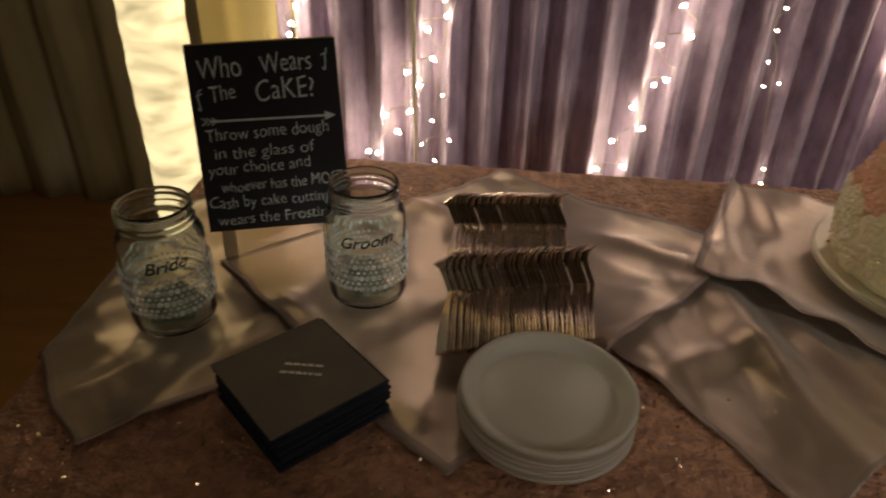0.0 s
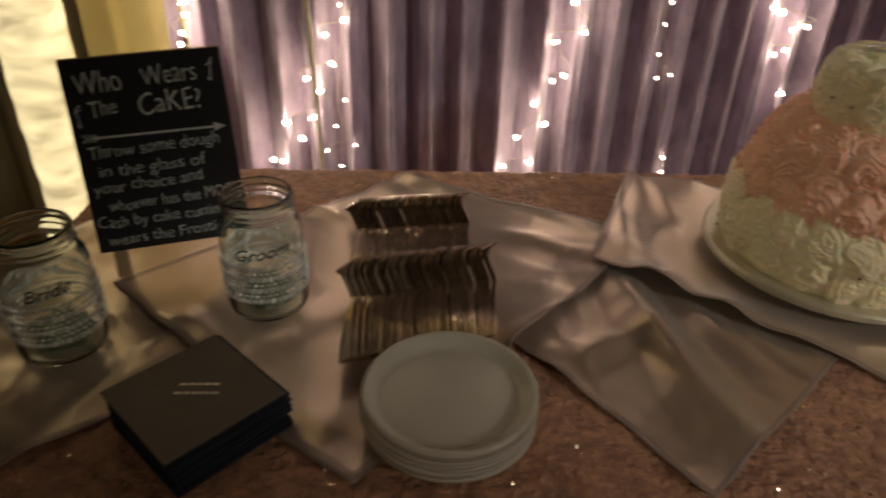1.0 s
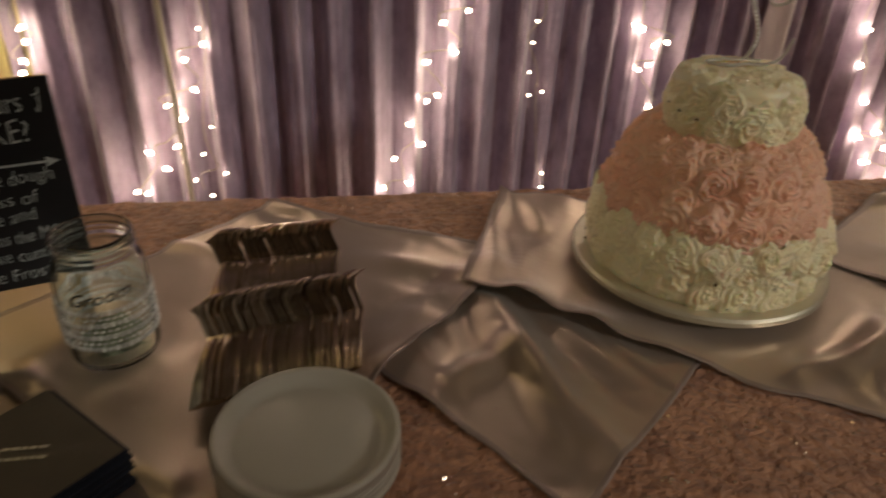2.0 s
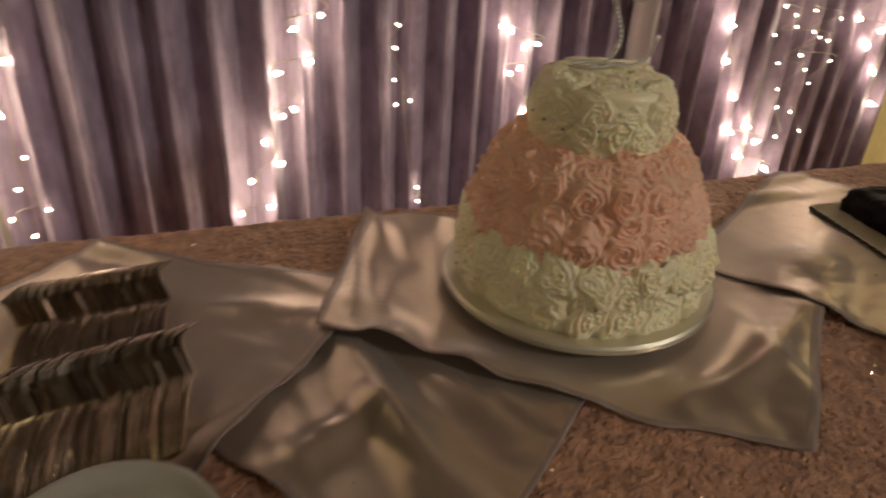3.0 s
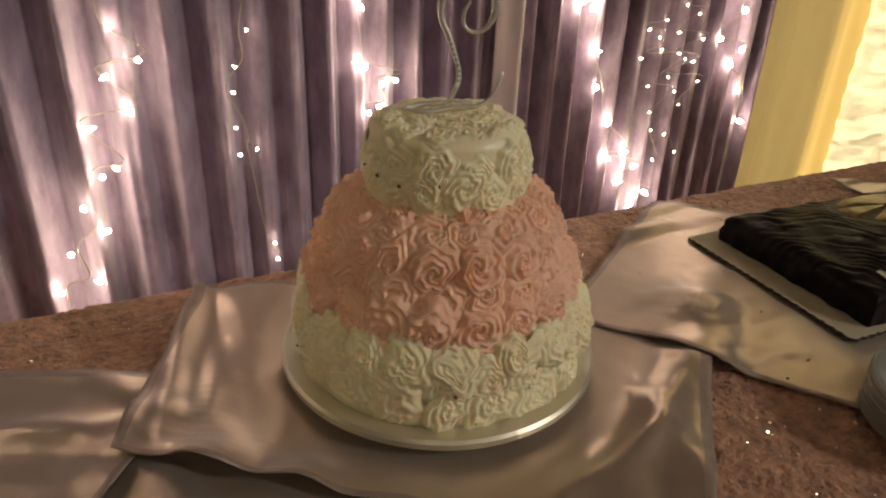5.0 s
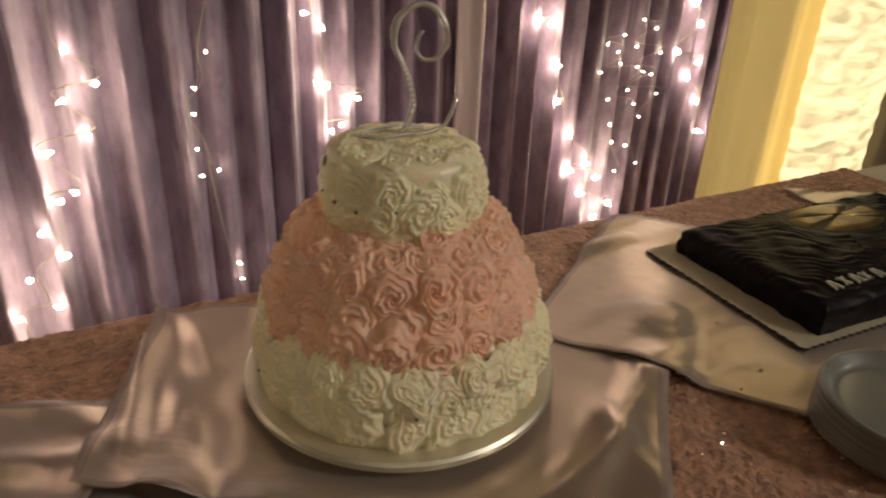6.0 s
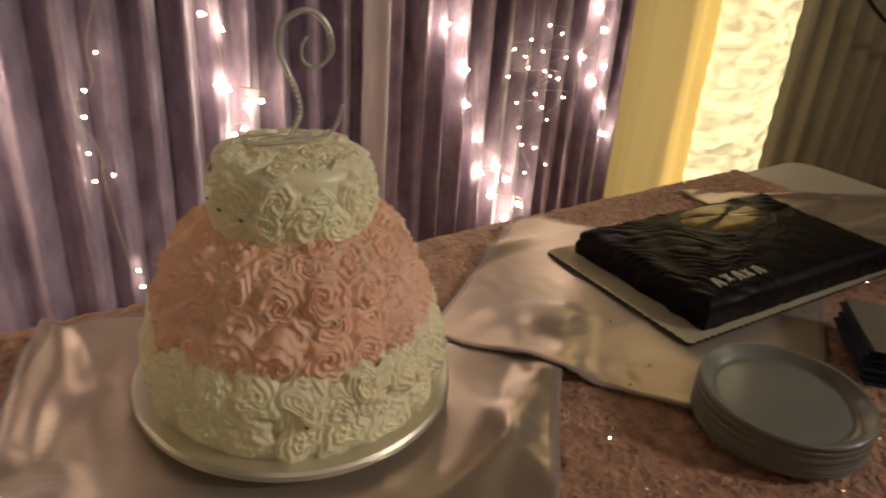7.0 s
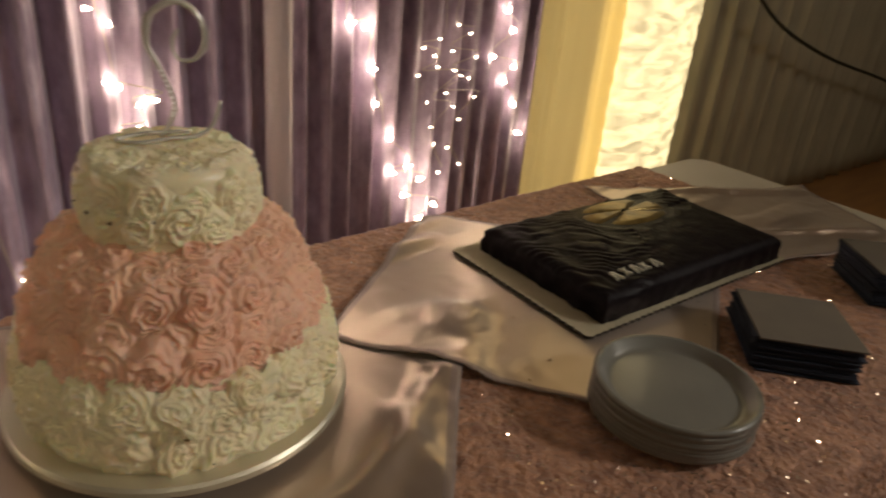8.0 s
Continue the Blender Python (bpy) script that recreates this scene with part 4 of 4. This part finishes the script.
# ---- napkin stacks ----
def napkin_stack(x, y, ang, size, height, label, printed, seed):
    z = top_at(x, y, 0.05) + 0.0005
    st = thing("napkin_stack", Matrix.Translation((x, y, z)) @ pose(0, 0, 0, 0, 0, ang), label, "napkins", "stacks of party napkins")
    rnd = random.Random(seed)
    count = int(height / 0.0028)
    h = size / 2
    for k in range(count):
        bm = box(bmesh.new(), (-h, -h, k * 0.0028), (h, h, k * 0.0028 + 0.0026), 0.0009, 2)
        off = Vector((rnd.gauss(0, 0.0018), rnd.gauss(0, 0.0018), 0))
        a = rnd.gauss(0, 0.022)
        bmesh.ops.transform(bm, matrix=Matrix.Translation(off) @ Matrix.Rotation(a, 4, "Z"), verts=bm.verts)
        # only the top napkin is taupe, all below it are navy
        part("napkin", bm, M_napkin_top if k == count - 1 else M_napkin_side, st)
    zt = count * 0.0028
    if printed:  # two lines of small print that cannot be read
        for row, width in ((0.010, 0.036), (-0.002, 0.040)):
            bm = bmesh.new()
            x0 = -width / 2
            while x0 < width / 2:
                w = rnd.uniform(0.003, 0.008)
                box(bm, (x0, row - 0.0016, zt), (x0 + w, row + 0.0016, zt + 0.0002))
                x0 += w + 0.0016
            bmesh.ops.rotate(bm, cent=(0, 0, 0), matrix=Matrix.Rotation(radians(-45), 3, "Z"), verts=bm.verts)
            part("print_line", bm, M_print, st, "line of faint silver print")


napkin_stack(-0.216, -0.575, 46, 0.122, 0.047, "stack of dark navy paper napkins under a taupe top one", True, 1)
napkin_stack(1.252, -0.594, -48, 0.134, 0.052, "tall stack of navy napkins under a taupe one near the table edge", False, 2)
napkin_stack(1.595, -0.605, -42, 0.135, 0.060, "stack of dark napkins near the bare table end", False, 3)


# ---- chalkboard ----
def chalkboard():
    # lower left corner, right and up directions of the board's face
    bl, right = Vector((-0.4023, -0.330, 0.7955)), Vector((0.971, 0.2356, 0.0404)).normalized()
    up = Vector((-0.1068, 0.2767, 0.955))
    up = (up - right * up.dot(right)).normalized()
    nrm = right.cross(up)
    m = Matrix((right.to_4d(), up.to_4d(), nrm.to_4d(), Vector((0, 0, 0, 1)))).transposed()
    m[3] = (0, 0, 0, 1)
    m.translation = bl
    for i in range(3):
        m[3][i] = 0
    sign = thing("chalkboard_sign", m, "small black chalkboard sign with white handwriting on wooden legs", "sign")
    W, H = 0.180, 0.2295
    part("board", box(bmesh.new(), (0, 0, -0.008), (W, H, 0), 0.0012), M_chalkboard, sign)
    part("top_edge", box(bmesh.new(), (0.001, H, -0.0075), (W - 0.001, H + 0.0018, -0.0005)), M_wood, sign, "bare wood top edge")
    inv = m.inverted()
    for x in (0.012, W - 0.03):
        foot = m @ Vector((x + 0.008, 0.0, -0.01))
        low = inv @ Vector((foot.x, foot.y - 0.004, top_at(foot.x, foot.y, 0.015)))
        bm = box(bmesh.new(), (x, low.y, -0.017), (x + 0.017, 0.06, -0.009), 0.001)
        part("leg", bm, M_wood, sign, "pale wooden leg")
    bm = box(bmesh.new(), (0.140, -0.045, -0.07), (0.158, 0.12, -0.064), 0.001)
    bmesh.ops.rotate(bm, cent=(0.149, 0.12, -0.012), matrix=Matrix.Rotation(radians(-12), 3, "X"), verts=bm.verts)
    part("prop", bm, M_wood, sign, "wooden prop behind the board")
    # handwriting: line, size, left, baseline, slope in degrees
    for body, size, x, y, tilt, width in (("Who", 0.037, 0.0126, 0.1895, 0.5, 0.052), ("Wears", 0.034, 0.0877, 0.1914, 2.7, 0.0615), ("The", 0.028, 0.0232, 0.1626, 2.5, 0.0314), ("CaKE?", 0.037, 0.077, 0.1597, 1.5, 0.073),
                                          ("Throw some dough", 0.0225, 0.0116, 0.1147, 1.0, 0.1504), ("in the glass of", 0.021, 0.0185, 0.0915, 1.2, 0.1244), ("your choice and", 0.0205, 0.009, 0.0725, 0.8, 0.1262),
                                          ("whoever has the MOST", 0.021, 0.0218, 0.0498, 1.2, 0.154), ("Cash by cake cutting", 0.020, 0.0042, 0.0293, 0.8, 0.1518), ("wears the Frosting", 0.020, 0.0122, 0.0075, 0.9, 0.1466)):
        v, f = text_data(body, size, 0.0002, 0.02, -0.00025)
        wide = max(p.x for p in v)
        k = width / wide
        rot = Matrix.Rotation(radians(tilt), 3, "Z")
        v = [rot @ Vector((p.x * k, p.y * (1 + 0.16 * noise.noise(Vector((p.x * 70, y * 50, 1)))) + 0.0022 * noise.noise(Vector((p.x * 55, y * 90, 5))), p.z)) + Vector((x, y, 0.0004)) for p in v]
        under(mesh_ob("writing", v, f, M_chalk, False), sign, "white chalk writing")
    bm = box(bmesh.new(), (0.02, -0.0013, 0.0001), (0.160, 0.0013, 0.0005))
    for s in (-1, 1):
        q = [bm.verts.new(p) for p in ((0.158, s * 0.0055, 0.0004), (0.172, 0, 0.0004), (0.158, 0, 0.0004))]
        bm.faces.new(q if s < 0 else q[::-1])
        for k in range(3):
            box_m = Matrix.Translation((0.012 + k * 0.006, s * 0.0022, 0.0003)) @ Matrix.Rotation(radians(-s * 35), 4, "Z")
            sub = bmesh.new()
            box(sub, (-0.004, -0.0007, 0.0001), (0.004, 0.0007, 0.0002), 0, 2, box_m)
            tmp = bpy.data.meshes.new("t")
            sub.to_mesh(tmp)
            sub.free()
            bm.from_mesh(tmp)
            bpy.data.meshes.remove(tmp)
    bmesh.ops.rotate(bm, cent=(0, 0, 0), matrix=Matrix.Rotation(radians(-0.6), 3, "Z"), verts=bm.verts)
    bmesh.ops.translate(bm, verts=bm.verts, vec=(0.001, 0.139, 0.0002))
    part("arrow", bm, M_chalk, sign, "chalk arrow line")
    for x, y, flip in ((0.165, 0.206, 1), (0.011, 0.166, -1)):
        line = [(x - 0.003, y - 0.010, 0.0005), (x, y - 0.013, 0.0005), (x + 0.002 * flip, y + 0.006, 0.0005), (x + 0.004, y + 0.012, 0.0005)]
        v, f = tube_data(smooth_line(line, 4), 0.0008, 5, 0.4)
        v2, f2 = tube_data([(x - 0.004, y + 0.004, 0.0005), (x + 0.004, y + 0.007, 0.0005)], 0.0007, 5, 0.4)
        under(mesh_ob("flourish", *join_data([(v, f), (v2, f2)]), M_chalk, False), sign, "small chalk flourish")


chalkboard()


# ---- mason jars ----
def mason_jar(x, y, turn, word, label, seed):
    z = top_at(x, y, 0.045) + 0.0008
    jar = thing("mason_jar", Matrix.Translation((x, y, z)) @ pose(0, 0, 0, 0, 0, turn), label, "jar", "mason jars for cash")
    R, T = 0.0465, 0.003
    K = 0.92
    outer = [(0, 0.002), (0.030, 0.0015), (0.039, 0.0), (0.0445, 0.004), (R, 0.012), (R, 0.112), (0.0455, 0.122), (0.041, 0.131), (0.0385, 0.135), (0.0385, 0.138), (0.0408, 0.140), (0.0385, 0.1425), (0.0385, 0.146), (0.0406, 0.148), (0.0385, 0.1505), (0.0385, 0.154), (0.0402, 0.156), (0.0388, 0.160), (0.0375, 0.161)]
    inner = [(0.0355, 0.160), (0.0352, 0.14), (0.0380, 0.129), (0.0425, 0.12), (R - T, 0.11), (R - T, 0.014), (0.041, 0.007), (0.030, 0.0055), (0, 0.0055)]
    v, f = lathe([(r, h * K) for r, h in outer + inner], 48)
    glass = under(mesh_ob("glass", v, f, M_glass), jar, "clear glass with a threaded neck")
    glass.visible_shadow = False
    # band of small ringed stones
    rnd = random.Random(seed)
    items = []
    rows, cols = 7, 44
    for r in range(rows):
        for c in range(cols):
            a = 2 * math.pi * (c + 0.5 * (r % 2)) / cols
            zc = 0.034 + r * 0.0073
            big = r % 2 == 0
            o = Vector((math.cos(a), math.sin(a), 0))
            side = Vector((-o.y, o.x, 0))
            cen = o * (R + 0.0012) + Vector((0, 0, zc))
            if big:  # ring
                vv, ff = [], []
                for k in range(8):
                    t = 2 * math.pi * k / 8
                    d = side * math.cos(t) + Vector((0, 0, 1)) * math.sin(t)
                    vv += [cen + d * 0.0031 - o * 0.0008, cen + d * 0.0027 + o * 0.001, cen + d * 0.0016 - o * 0.0002]
                for k in range(8):
                    j = (k + 1) % 8
                    ff += [(k * 3, j * 3, j * 3 + 1, k * 3 + 1), (k * 3 + 1, j * 3 + 1, j * 3 + 2, k * 3 + 2)]
                items.append((vv, ff))
            s = 0.0016 if big else 0.0023
            items.append(([cen + o * s, cen - o * s * 0.5, cen + side * s, cen - side * s, cen + Vector((0, 0, s)), cen - Vector((0, 0, s))],
                          [(0, 2, 4), (0, 4, 3), (0, 3, 5), (0, 5, 2)]))
    tagged(under(mesh_ob("rhinestone_band", *join_data(items), M_stone, False), jar, "silvery rhinestone mesh band"), kind="stuff")
    # word round the front of the glass
    v, f = text_data(word, 0.0205, 0.0002, 0.3, 0.0001)
    wide = max(p.x for p in v)
    out = []
    for p in v:
        a = -math.pi / 2 + (p.x - wide / 2) / R
        rr = R + 0.0007 + p.z
        out.append((rr * math.cos(a), rr * math.sin(a), 0.089 + p.y + 0.10 * (p.x - wide / 2)))
    under(mesh_ob("word", out, f, M_marker, False), jar, "black marker handwriting")
    # crumpled notes inside
    for k in range(3):
        vv, ff, n = [], [], 14
        a0 = rnd.uniform(0, 6)
        for j in range(n + 1):
            for i in range(n + 1):
                u, w = (i / n - 0.5) * 0.058, (j / n - 0.5) * 0.044
                zz = 0.010 + 0.007 * k + 0.010 * abs(noise.noise(Vector((u * 60, w * 60, seed + k * 3)))) + 0.004 * math.sin(u * 120 + k)
                c, s = math.cos(a0), math.sin(a0)
                vv.append((u * c - w * s, u * s + w * c, zz))
        ff = [(j * (n + 1) + i, j * (n + 1) + i + 1, (j + 1) * (n + 1) + i + 1, (j + 1) * (n + 1) + i) for j in range(n) for i in range(n)]
        note = under(mesh_ob("banknote", vv, ff, M_note, False), jar, "crumpled folded banknote")
        th = note.modifiers.new("thickness", "SOLIDIFY")
        th.thickness = 0.0006


mason_jar(-0.398, -0.456, 29, "Bride", "clear mason jar marked for the bride, rhinestone band, notes inside", 3)
mason_jar(-0.189, -0.380, 12, "Groom", "clear mason jar marked for the groom, rhinestone band, notes inside", 7)
